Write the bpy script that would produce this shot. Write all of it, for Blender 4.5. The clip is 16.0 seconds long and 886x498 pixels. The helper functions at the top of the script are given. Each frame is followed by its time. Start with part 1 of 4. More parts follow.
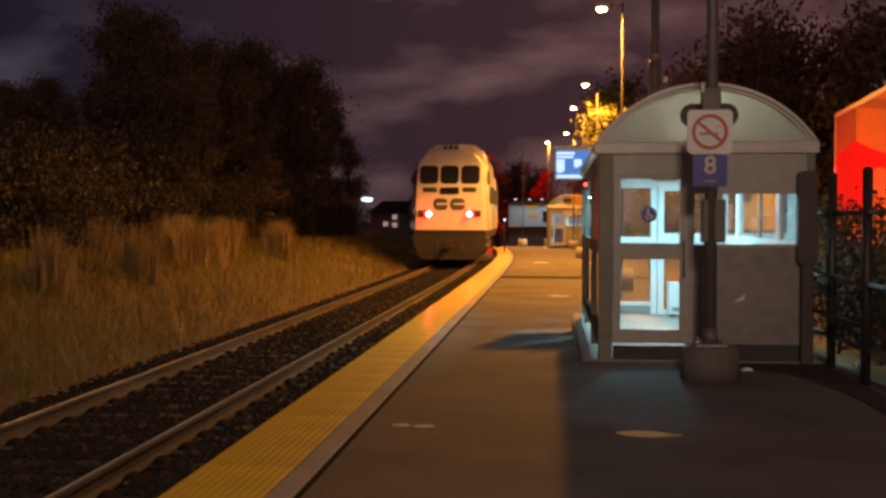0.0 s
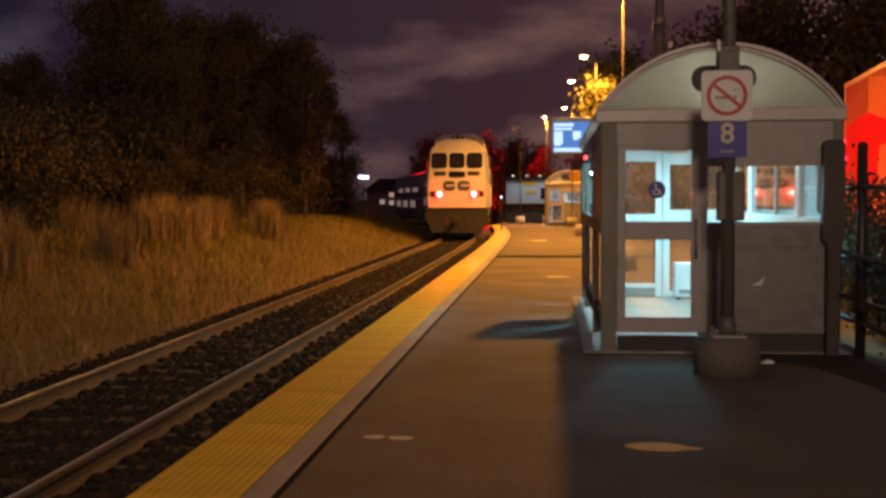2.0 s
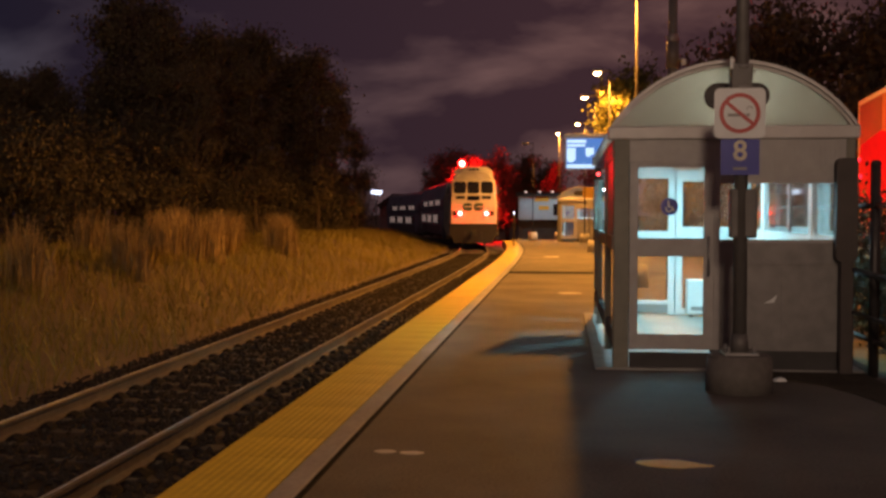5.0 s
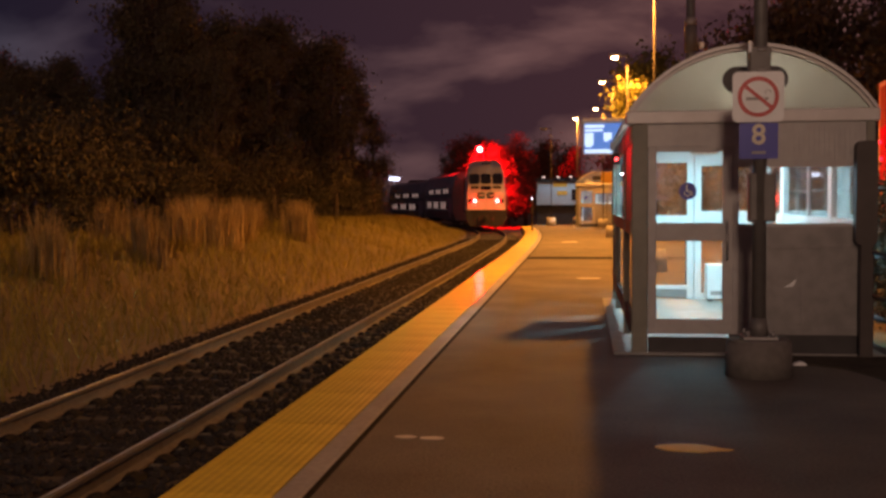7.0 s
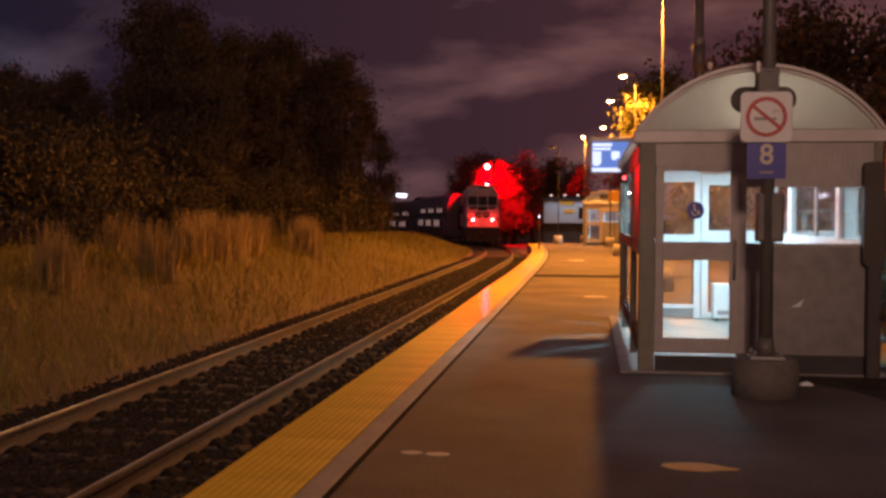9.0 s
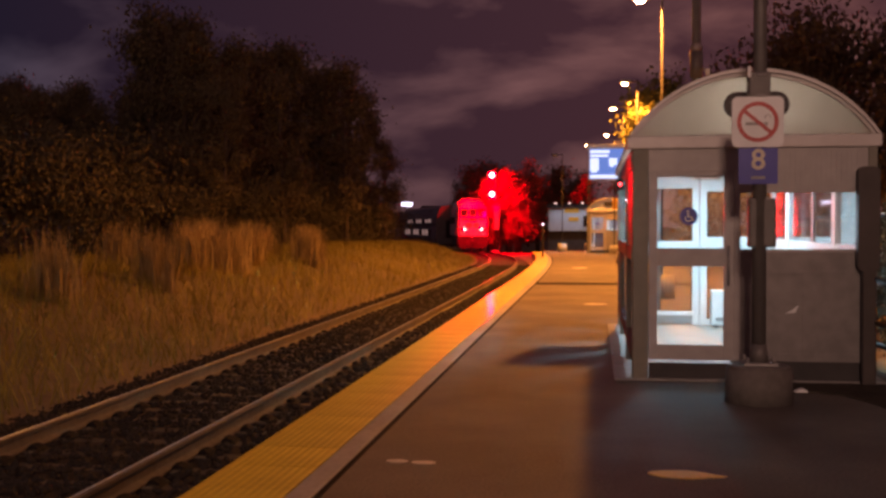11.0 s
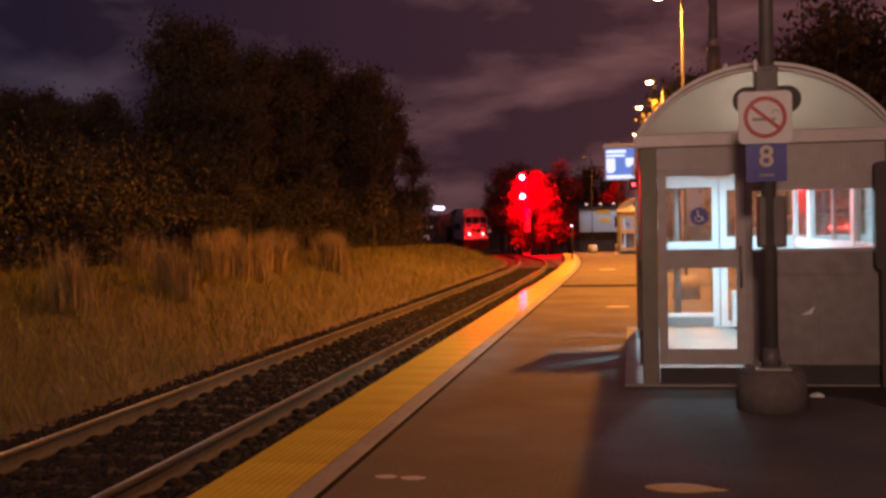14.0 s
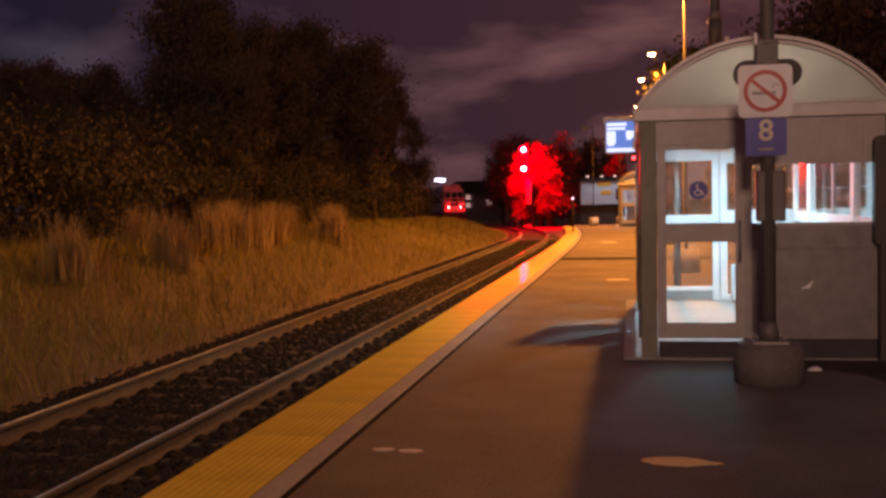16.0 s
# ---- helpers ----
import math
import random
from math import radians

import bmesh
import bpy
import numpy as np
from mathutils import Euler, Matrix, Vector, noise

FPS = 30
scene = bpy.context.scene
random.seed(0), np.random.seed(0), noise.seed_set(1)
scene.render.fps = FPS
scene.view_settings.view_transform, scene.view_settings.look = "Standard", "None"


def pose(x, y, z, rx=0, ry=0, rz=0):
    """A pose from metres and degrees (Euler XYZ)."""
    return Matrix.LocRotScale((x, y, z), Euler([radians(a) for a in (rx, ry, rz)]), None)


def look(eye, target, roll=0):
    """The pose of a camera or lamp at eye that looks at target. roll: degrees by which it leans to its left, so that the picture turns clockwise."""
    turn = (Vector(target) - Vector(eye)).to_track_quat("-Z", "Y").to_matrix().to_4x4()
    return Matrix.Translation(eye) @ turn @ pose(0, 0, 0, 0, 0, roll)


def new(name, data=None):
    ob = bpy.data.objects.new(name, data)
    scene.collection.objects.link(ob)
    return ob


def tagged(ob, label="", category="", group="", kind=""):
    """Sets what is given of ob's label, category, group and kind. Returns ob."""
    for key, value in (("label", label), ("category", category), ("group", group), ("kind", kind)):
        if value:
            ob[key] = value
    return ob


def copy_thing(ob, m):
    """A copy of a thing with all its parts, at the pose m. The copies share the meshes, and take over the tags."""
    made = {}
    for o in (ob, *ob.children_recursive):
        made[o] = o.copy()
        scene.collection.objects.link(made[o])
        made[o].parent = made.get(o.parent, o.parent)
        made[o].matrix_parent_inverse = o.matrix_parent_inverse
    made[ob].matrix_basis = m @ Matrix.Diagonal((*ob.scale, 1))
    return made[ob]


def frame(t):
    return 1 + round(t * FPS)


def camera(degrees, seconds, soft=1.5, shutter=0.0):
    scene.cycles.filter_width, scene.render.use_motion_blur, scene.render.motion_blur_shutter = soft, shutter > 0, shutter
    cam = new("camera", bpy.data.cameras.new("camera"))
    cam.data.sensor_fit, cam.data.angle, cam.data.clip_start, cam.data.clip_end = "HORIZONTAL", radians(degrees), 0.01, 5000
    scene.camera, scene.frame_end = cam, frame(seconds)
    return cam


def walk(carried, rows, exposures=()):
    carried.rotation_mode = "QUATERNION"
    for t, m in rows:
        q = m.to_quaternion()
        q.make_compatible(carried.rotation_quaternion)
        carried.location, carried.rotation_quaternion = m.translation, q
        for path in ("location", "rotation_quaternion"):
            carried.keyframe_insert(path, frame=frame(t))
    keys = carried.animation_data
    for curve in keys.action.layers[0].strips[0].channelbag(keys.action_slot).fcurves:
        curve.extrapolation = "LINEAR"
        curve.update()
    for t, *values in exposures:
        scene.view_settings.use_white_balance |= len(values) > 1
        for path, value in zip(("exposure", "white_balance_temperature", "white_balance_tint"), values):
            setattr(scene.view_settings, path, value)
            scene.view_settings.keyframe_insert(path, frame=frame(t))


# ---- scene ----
cam = camera(44.9, 16.0, soft=2.9)
PATH = [
    (0, (0.092, -1.446, 1.592), (-0.11, 0.543, 1.54), 0.08),
    (0.5, (0.092, -1.447, 1.592), (-0.102, 0.543, 1.533), 0.0),
    (1, (0.088, -0.503, 1.581), (-0.113, 1.485, 1.508), -0.4),
    (1.5, (0.091, -0.217, 1.593), (-0.095, 1.772, 1.508), -0.5),
    (2, (0.103, -0.224, 1.591), (-0.096, 1.764, 1.497), -0.3),
    (2.5, (0.099, -0.233, 1.596), (-0.113, 1.754, 1.498), -0.2),
    (3, (0.102, -0.258, 1.592), (-0.115, 1.728, 1.497), -0.1),
    (3.5, (0.107, -0.26, 1.594), (-0.114, 1.727, 1.518), 0.1),
    (6, (0.105, -0.245, 1.589), (-0.122, 1.741, 1.525), -0.1),
    (6.5, (0.106, -0.272, 1.592), (-0.136, 1.712, 1.517), -0.2),
    (7, (0.109, -0.279, 1.595), (-0.147, 1.703, 1.504), -0.4),
    (7.5, (0.106, -0.298, 1.594), (-0.152, 1.683, 1.496), -0.4),
    (8, (0.099, -0.281, 1.598), (-0.153, 1.701, 1.521), -0.2),
    (8.5, (0.1, -0.307, 1.595), (-0.166, 1.675, 1.531), 0.2),
    (11, (0.239, -0.241, 1.576), (-0.041, 1.738, 1.533), -0.1),
    (11.5, (0.318, -0.114, 1.577), (0.048, 1.868, 1.558), -0.6),
    (12, (0.315, -0.078, 1.57), (0.031, 1.901, 1.544), -0.8),
    (12.5, (0.316, 0.003, 1.564), (-0.004, 1.976, 1.505), -0.8),
    (13, (0.395, 0.013, 1.581), (0.05, 1.983, 1.524), -0.8),
    (13.5, (0.479, 0.031, 1.593), (0.115, 1.997, 1.548), -1.1),
    (14, (0.513, 0.06, 1.591), (0.169, 2.03, 1.555), -1.2),
    (14.5, (0.523, 0.084, 1.596), (0.188, 2.055, 1.562), -1.2),
    (15, (0.522, 0.087, 1.601), (0.179, 2.056, 1.549), -1.2),
    (15.5, (0.526, 0.1, 1.609), (0.175, 2.067, 1.536), -1.2),
    (16, (0.535, 0.062, 1.604), (0.188, 2.03, 1.516), -1.1),
]
walk(cam, [(t, look(eye, target, roll)) for t, eye, target, roll in PATH], [(0, 0.2, 6500, 14), (5, 0.2, 6500, 14), (7, 0.28, 6800, 25), (11, 0.33, 7150, 43), (16, 0.33, 7150, 43)])

# curve of the track: growth of the bend per metre, where it begins, its limit
CURVE_RATE, CURVE_START, CURVE_MAX = 1.6e-4, 26.0, 0.0035

# ---- light ----
world = bpy.data.worlds.new("night_sky")
scene.world = world
world.use_nodes = True
wn, wl = world.node_tree.nodes, world.node_tree.links
bg = wn["Background"]
tc = wn.new("ShaderNodeTexCoord")
mp = wn.new("ShaderNodeMapping")
mp.inputs["Scale"].default_value = (1.0, 1.0, 2.6)
mp.inputs["Location"].default_value = (0.35, 0.1, 0.2)
n1 = wn.new("ShaderNodeTexNoise")
n1.inputs["Scale"].default_value, n1.inputs["Detail"].default_value = 5.5, 5.0
n1.inputs["Roughness"].default_value, n1.inputs["Distortion"].default_value = 0.5, 0.25
rp = wn.new("ShaderNodeValToRGB")
rp.color_ramp.elements[0].position, rp.color_ramp.elements[0].color = 0.44, (0.0165, 0.0098, 0.0162, 1)
rp.color_ramp.elements[1].position, rp.color_ramp.elements[1].color = 0.66, (0.06, 0.039, 0.047, 1)
wl.new(tc.outputs["Generated"], mp.inputs["Vector"])
wl.new(mp.outputs["Vector"], n1.inputs["Vector"])
wl.new(n1.outputs["Fac"], rp.inputs["Fac"])
sx = wn.new("ShaderNodeSeparateXYZ")
wl.new(tc.outputs["Generated"], sx.inputs["Vector"])
west = wn.new("ShaderNodeMapRange")
west.inputs["From Min"].default_value, west.inputs["From Max"].default_value = -0.5, 0.22
wl.new(sx.outputs["X"], west.inputs["Value"])
tone = wn.new("ShaderNodeMix")
tone.data_type = "RGBA"
tone.inputs["A"].default_value, tone.inputs["B"].default_value = (0.26, 0.37, 0.44, 1), (1.3, 0.98, 0.66, 1)
wl.new(west.outputs["Result"], tone.inputs["Factor"])
tint = wn.new("ShaderNodeMix")
tint.data_type, tint.blend_type = "RGBA", "MULTIPLY"
tint.inputs["Factor"].default_value = 1.0
wl.new(rp.outputs["Color"], tint.inputs["A"])
wl.new(tone.outputs["Result"], tint.inputs["B"])
wl.new(tint.outputs["Result"], bg.inputs["Color"])
bg.inputs["Strength"].default_value = 2.3

SODIUM = (1.0, 0.40, 0.055)
COOL = (0.3, 0.85, 1.0)


def point_lamp(place, watts, colour, radius=0.12):
    data = bpy.data.lights.new("lamp", "POINT")
    data.energy, data.color, data.shadow_soft_size = watts, colour, radius
    ob = new("lamp", data)
    ob.location = place
    return ob


def spot_lamp(place, watts, colour, cone, blend):
    """A street lamp's head: it throws its light downwards."""
    data = bpy.data.lights.new("lamp", "SPOT")
    data.energy, data.color, data.shadow_soft_size = watts, colour, 0.12
    data.spot_size, data.spot_blend = radians(cone), blend
    ob = new("lamp", data)
    ob.location = place
    return ob


def area_lamp(m, watts, colour, sx, sy):
    data = bpy.data.lights.new("lamp", "AREA")
    data.energy, data.color, data.shape, data.size, data.size_y = watts, colour, "RECTANGLE", sx, sy
    ob = new("lamp", data)
    ob.matrix_world = m
    return ob


# platform lamps: place of the head, power, width and softness of its cone
LAMPS = [(1.26, 23.5, 6.47, 4300, 172, 0.25), (1.31, 37.3, 6.47, 4300, 150, 0.4), (1.04, 45.0, 6.45, 4200, 162, 0.3), (0.94, 60.0, 6.6, 4300, 160, 0.3), (-0.18, 67.0, 6.6, 3000, 160, 0.3)]
for lx, ly, lz, lw, cone, blend in LAMPS:
    spot_lamp((lx - 0.05, ly, lz - 0.16), lw, SODIUM, cone, blend)
# unseen fill lamp behind the camera, added to light shelter front and foreground
point_lamp((0.2, -17.0, 8.0), 5600, (1.0, 0.72, 0.5), 1.2)
# fluorescent tubes in the shelters; the second lamp, facing up, is added for the gables
area_lamp(pose(1.8, 15.1, 2.36), 84, COOL, 0.2, 0.5)
area_lamp(pose(1.8, 13.2, 2.45, 180), 60, (1.0, 0.94, 0.84), 0.2, 4.4)
area_lamp(pose(1.0, 63.9, 2.36), 110, COOL, 0.3, 0.8)
# lamps under the roof edge of the far building
area_lamp(pose(-0.6, 84.0, 3.5, -25), 80, (0.75, 0.9, 1.0), 5.0, 0.15)
# red lamps added before the signal; their light on trees stands for its halo
point_lamp((-9.3, 98.7, 6.32), 10500, (1.0, 0.006, 0.006), 0.3)
point_lamp((-9.3, 98.7, 4.54), 10500, (1.0, 0.006, 0.006), 0.3)

# ---- materials ----


def mat(name, a, b=None, rough=0.7, metal=0.0, scale=8.0, bump=0.2, detail=6.0, coarse=None, random_amount=0.0, spec=0.5):
    """Two-scale noise between the colours a and b, with fine relief."""
    m = bpy.data.materials.new(name)
    m.use_nodes = True
    nt = m.node_tree
    p = nt.nodes["Principled BSDF"]
    b = b or tuple(c * 0.7 for c in a)
    tex = nt.nodes.new("ShaderNodeTexCoord")
    fine = nt.nodes.new("ShaderNodeTexNoise")
    fine.inputs["Scale"].default_value, fine.inputs["Detail"].default_value = scale, detail
    big = nt.nodes.new("ShaderNodeTexNoise")
    big.inputs["Scale"].default_value, big.inputs["Detail"].default_value = coarse or scale * 0.11, 3.0
    nt.links.new(tex.outputs["Object"], fine.inputs["Vector"])
    nt.links.new(tex.outputs["Object"], big.inputs["Vector"])
    mixv = nt.nodes.new("ShaderNodeMath")
    mixv.operation = "ADD"
    nt.links.new(fine.outputs["Fac"], mixv.inputs[0])
    nt.links.new(big.outputs["Fac"], mixv.inputs[1])
    ramp = nt.nodes.new("ShaderNodeMapRange")
    ramp.inputs["From Min"].default_value, ramp.inputs["From Max"].default_value = 0.72, 1.28
    nt.links.new(mixv.outputs[0], ramp.inputs["Value"])
    mix = nt.nodes.new("ShaderNodeMix")
    mix.data_type = "RGBA"
    mix.inputs["A"].default_value, mix.inputs["B"].default_value = (*a, 1), (*b, 1)
    nt.links.new(ramp.outputs["Result"], mix.inputs["Factor"])
    colour = mix.outputs["Result"]
    if random_amount:
        info = nt.nodes.new("ShaderNodeObjectInfo")
        vary = nt.nodes.new("ShaderNodeMapRange")
        vary.inputs["To Min"].default_value, vary.inputs["To Max"].default_value = 1 - random_amount, 1 + random_amount
        nt.links.new(info.outputs["Random"], vary.inputs["Value"])
        hsv = nt.nodes.new("ShaderNodeHueSaturation")
        nt.links.new(vary.outputs["Result"], hsv.inputs["Value"])
        nt.links.new(colour, hsv.inputs["Color"])
        colour = hsv.outputs["Color"]
    nt.links.new(colour, p.inputs["Base Color"])
    rr = nt.nodes.new("ShaderNodeMapRange")
    rr.inputs["To Min"].default_value, rr.inputs["To Max"].default_value = max(0.03, rough - 0.1), min(1, rough + 0.1)
    nt.links.new(big.outputs["Fac"], rr.inputs["Value"])
    nt.links.new(rr.outputs["Result"], p.inputs["Roughness"])
    p.inputs["Metallic"].default_value = metal
    p.inputs["Specular IOR Level"].default_value = spec
    if bump:
        bn = nt.nodes.new("ShaderNodeBump")
        bn.inputs["Strength"].default_value, bn.inputs["Distance"].default_value = bump, 0.01
        nt.links.new(fine.outputs["Fac"], bn.inputs["Height"])
        nt.links.new(bn.outputs["Normal"], p.inputs["Normal"])
    return m


def leaf_mat(name, a, b):
    m = mat(name, a, b, rough=0.65, scale=3.0, bump=0)
    nt = m.node_tree
    p = nt.nodes["Principled BSDF"]
    geo = nt.nodes.new("ShaderNodeNewGeometry")
    vary = nt.nodes.new("ShaderNodeMapRange")
    vary.inputs["To Min"].default_value, vary.inputs["To Max"].default_value = 0.72, 1.22
    nt.links.new(geo.outputs["Random Per Island"], vary.inputs["Value"])
    hsv = nt.nodes.new("ShaderNodeHueSaturation")
    nt.links.new(vary.outputs["Result"], hsv.inputs["Value"])
    nt.links.new(p.inputs["Base Color"].links[0].from_socket, hsv.inputs["Color"])
    nt.links.new(hsv.outputs["Color"], p.inputs["Base Color"])
    return m


def glow(name, colour, strength):
    m = bpy.data.materials.new(name)
    m.use_nodes = True
    p = m.node_tree.nodes["Principled BSDF"]
    p.inputs["Base Color"].default_value = (*[min(1, c) * 0.5 for c in colour], 1)
    p.inputs["Emission Color"].default_value = (*colour, 1)
    p.inputs["Emission Strength"].default_value = strength
    return m


def glass(name, colour=(0.93, 0.97, 0.97), rough=0.02):
    m = bpy.data.materials.new(name)
    m.use_nodes = True
    nt = m.node_tree
    p = nt.nodes["Principled BSDF"]
    p.inputs["Base Color"].default_value = (*colour, 1)
    p.inputs["Roughness"].default_value = rough
    p.inputs["Transmission Weight"].default_value = 1.0
    p.inputs["IOR"].default_value = 1.45
    return m


M_ASPHALT = mat("asphalt", (0.056, 0.046, 0.037), (0.155, 0.129, 0.104), 0.9, scale=48, bump=0.9, coarse=0.8)
wear = M_ASPHALT.node_tree
stretch = wear.nodes.new("ShaderNodeMapping")
stretch.inputs["Scale"].default_value = (0.4, 0.9, 1.0)
swell = wear.nodes.new("ShaderNodeTexNoise")
swell.inputs["Scale"].default_value, swell.inputs["Detail"].default_value = 1.0, 3.0
uneven = wear.nodes.new("ShaderNodeBump")
uneven.inputs["Strength"].default_value, uneven.inputs["Distance"].default_value = 0.7, 0.04
wear.links.new(wear.nodes["Texture Coordinate"].outputs["Object"], stretch.inputs["Vector"])
wear.links.new(stretch.outputs["Vector"], swell.inputs["Vector"])
wear.links.new(swell.outputs["Fac"], uneven.inputs["Height"])
wear.links.new(uneven.outputs["Normal"], wear.nodes["Bump"].inputs["Normal"])
M_CONCRETE = mat("concrete", (0.33, 0.31, 0.28), (0.24, 0.22, 0.2), 0.85, scale=20, bump=0.35, coarse=1.2)
M_FOOT = mat("weathered_concrete", (0.163, 0.146, 0.133), (0.109, 0.099, 0.088), 0.88, scale=16, bump=0.5, coarse=2.0)
M_PAD = mat("pad_concrete", (0.31, 0.3, 0.28), (0.22, 0.21, 0.195), 0.8, scale=18, bump=0.3)
M_YELLOW = mat("tactile_yellow", (0.82, 0.6, 0.015), (0.64, 0.45, 0.012), 0.4, scale=14, bump=0.2, coarse=1.1, random_amount=0.06, spec=0.35)
yellow_skin = M_YELLOW.node_tree.nodes["Principled BSDF"]
yellow_skin.inputs["Coat Weight"].default_value, yellow_skin.inputs["Coat Roughness"].default_value = 0.3, 0.12
M_BALLAST = mat("ballast", (0.02, 0.016, 0.013), (0.03, 0.024, 0.02), 0.95, scale=9, bump=0.6, spec=0.1)
M_TIE = mat("tie_wood", (0.019, 0.015, 0.013), (0.029, 0.024, 0.020), 0.85, scale=16, bump=0.5, random_amount=0.25)
M_CLIP = mat("clip_iron", (0.012, 0.01, 0.009), (0.018, 0.014, 0.012), 0.9, scale=12, bump=0.3, spec=0.1)
M_RAIL = mat("rail_steel", (0.15, 0.12, 0.084), (0.105, 0.082, 0.057), 0.85, metal=0.0, scale=12, bump=0.3, spec=0.15)
M_RAILHEAD = mat("rail_head", (0.36, 0.36, 0.37), (0.28, 0.28, 0.29), 0.42, metal=0.9, scale=10, bump=0.05)
M_SOIL = mat("soil_and_dry_grass", (0.16, 0.11, 0.055), (0.09, 0.065, 0.03), 0.95, scale=4, bump=0.8, coarse=0.25)
M_GRASS = leaf_mat("dry_grass", (0.27, 0.21, 0.024), (0.15, 0.125, 0.014))
M_REED = leaf_mat("dry_reed", (0.36, 0.25, 0.1), (0.22, 0.16, 0.06))
M_LEAF = leaf_mat("dark_foliage", (0.1, 0.078, 0.034), (0.12, 0.093, 0.042))
# darker copy of the foliage: shade on bushes and hedge put into the colour
M_LEAF_SHADED = leaf_mat("shaded_foliage", (0.04, 0.034, 0.014), (0.055, 0.045, 0.02))
M_LEAF_STREET = leaf_mat("street_foliage", (0.12, 0.085, 0.045), (0.09, 0.065, 0.035))
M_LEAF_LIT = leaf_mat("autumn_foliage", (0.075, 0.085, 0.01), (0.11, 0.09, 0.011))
M_BARK = mat("bark", (0.07, 0.05, 0.04), (0.11, 0.085, 0.065), 0.9, scale=12, bump=0.8)
M_ALU = mat("painted_aluminium", (0.39, 0.372, 0.36), (0.315, 0.3, 0.29), 0.5, metal=0.1, scale=9, bump=0.06)
M_PANEL = mat("dirty_panel", (0.27, 0.255, 0.245), (0.18, 0.17, 0.165), 0.35, metal=0.1, scale=7, bump=0.06, coarse=1.6)
M_SHADE_GROUND = mat("shade_ground", (0.04, 0.034, 0.027), (0.075, 0.062, 0.047), 0.95, scale=22, bump=0.9, spec=0.1)
M_CORNICE = mat("pale_aluminium", (0.56, 0.54, 0.52), (0.48, 0.46, 0.44), 0.45, metal=0.1, scale=9, bump=0.05)
M_WHITE = mat("white_paint", (0.78, 0.8, 0.8), (0.68, 0.7, 0.7), 0.45, scale=7, bump=0.05)
M_DARK = mat("dark_metal", (0.045, 0.04, 0.04), (0.03, 0.027, 0.027), 0.5, metal=0.3, scale=9, bump=0.08)
M_CORNERPOST = mat("olive_post_paint", (0.2, 0.19, 0.15), (0.15, 0.145, 0.115), 0.55, metal=0.1, scale=9, bump=0.06)
M_LAMPPOLE = mat("dark_lamp_pole", (0.045, 0.04, 0.036), (0.032, 0.028, 0.026), 0.8, metal=0.0, scale=9, bump=0.06, spec=0.1)
M_STEEL = mat("galvanised_steel", (0.34, 0.33, 0.32), (0.26, 0.25, 0.24), 0.48, metal=0.6, scale=14, bump=0.1)
M_POLE = mat("grey_pole_paint", (0.156, 0.146, 0.139), (0.116, 0.109, 0.102), 0.55, metal=0.2, scale=10, bump=0.08)
M_BLUE = mat("sign_blue", (0.03, 0.035, 0.36), (0.024, 0.03, 0.29), 0.4, scale=9, bump=0.03)
M_RED = mat("sign_red", (0.5, 0.03, 0.025), (0.4, 0.025, 0.02), 0.4, scale=9, bump=0.03)
M_GREY = mat("sign_grey", (0.3, 0.29, 0.28), (0.25, 0.24, 0.23), 0.5, scale=9, bump=0.03)
M_OPAL = mat("opal_panel", (0.62, 0.64, 0.58), (0.54, 0.56, 0.5), 0.14, scale=5, bump=0.03)
opal = M_OPAL.node_tree
through_light = opal.nodes.new("ShaderNodeBsdfTranslucent")
through_light.inputs["Color"].default_value = (0.7, 0.74, 0.66, 1)
half_half = opal.nodes.new("ShaderNodeMixShader")
half_half.inputs[0].default_value = 0.4
opal.links.new(opal.nodes["Principled BSDF"].outputs[0], half_half.inputs[1])
opal.links.new(through_light.outputs[0], half_half.inputs[2])
opal.links.new(half_half.outputs[0], opal.nodes["Material Output"].inputs["Surface"])
M_GLASS = glass("clear_glass")
# a film of dust on the panes
film = M_GLASS.node_tree
dust = film.nodes.new("ShaderNodeBsdfTranslucent")
dust.inputs["Color"].default_value = (0.8, 0.84, 0.82, 1)
smear = film.nodes.new("ShaderNodeTexNoise")
smear.inputs["Scale"].default_value, smear.inputs["Detail"].default_value = 2.2, 5.0
amount = film.nodes.new("ShaderNodeMapRange")
amount.inputs["From Min"].default_value, amount.inputs["From Max"].default_value = 0.3, 0.7
amount.inputs["To Min"].default_value, amount.inputs["To Max"].default_value = 0.012, 0.05
dusty = film.nodes.new("ShaderNodeMixShader")
film.links.new(smear.outputs["Fac"], amount.inputs["Value"])
film.links.new(amount.outputs["Result"], dusty.inputs[0])
film.links.new(film.nodes["Principled BSDF"].outputs[0], dusty.inputs[1])
film.links.new(dust.outputs[0], dusty.inputs[2])
film.links.new(dusty.outputs[0], film.nodes["Material Output"].inputs["Surface"])
M_LOCO = mat("loco_white", (0.6, 0.58, 0.56), (0.48, 0.46, 0.43), 0.4, scale=5, bump=0.05)
M_COACH = mat("coach_paint", (0.22, 0.215, 0.2), (0.15, 0.145, 0.135), 0.5, scale=3, bump=0.05)
M_LOCO_DARK = mat("loco_underframe", (0.022, 0.019, 0.019), (0.014, 0.012, 0.012), 0.65, scale=6, bump=0.2)
M_LOCO_GREEN = mat("loco_dark_green", (0.02, 0.06, 0.035), (0.015, 0.045, 0.028), 0.4, scale=6, bump=0.04)
M_CABGLASS = mat("tinted_glass", (0.012, 0.012, 0.014), (0.016, 0.016, 0.018), 0.08, scale=5, bump=0)
M_TRUCK = mat("truck_orange", (0.30, 0.11, 0.006), (0.23, 0.085, 0.005), 0.4, scale=4, bump=0.05)
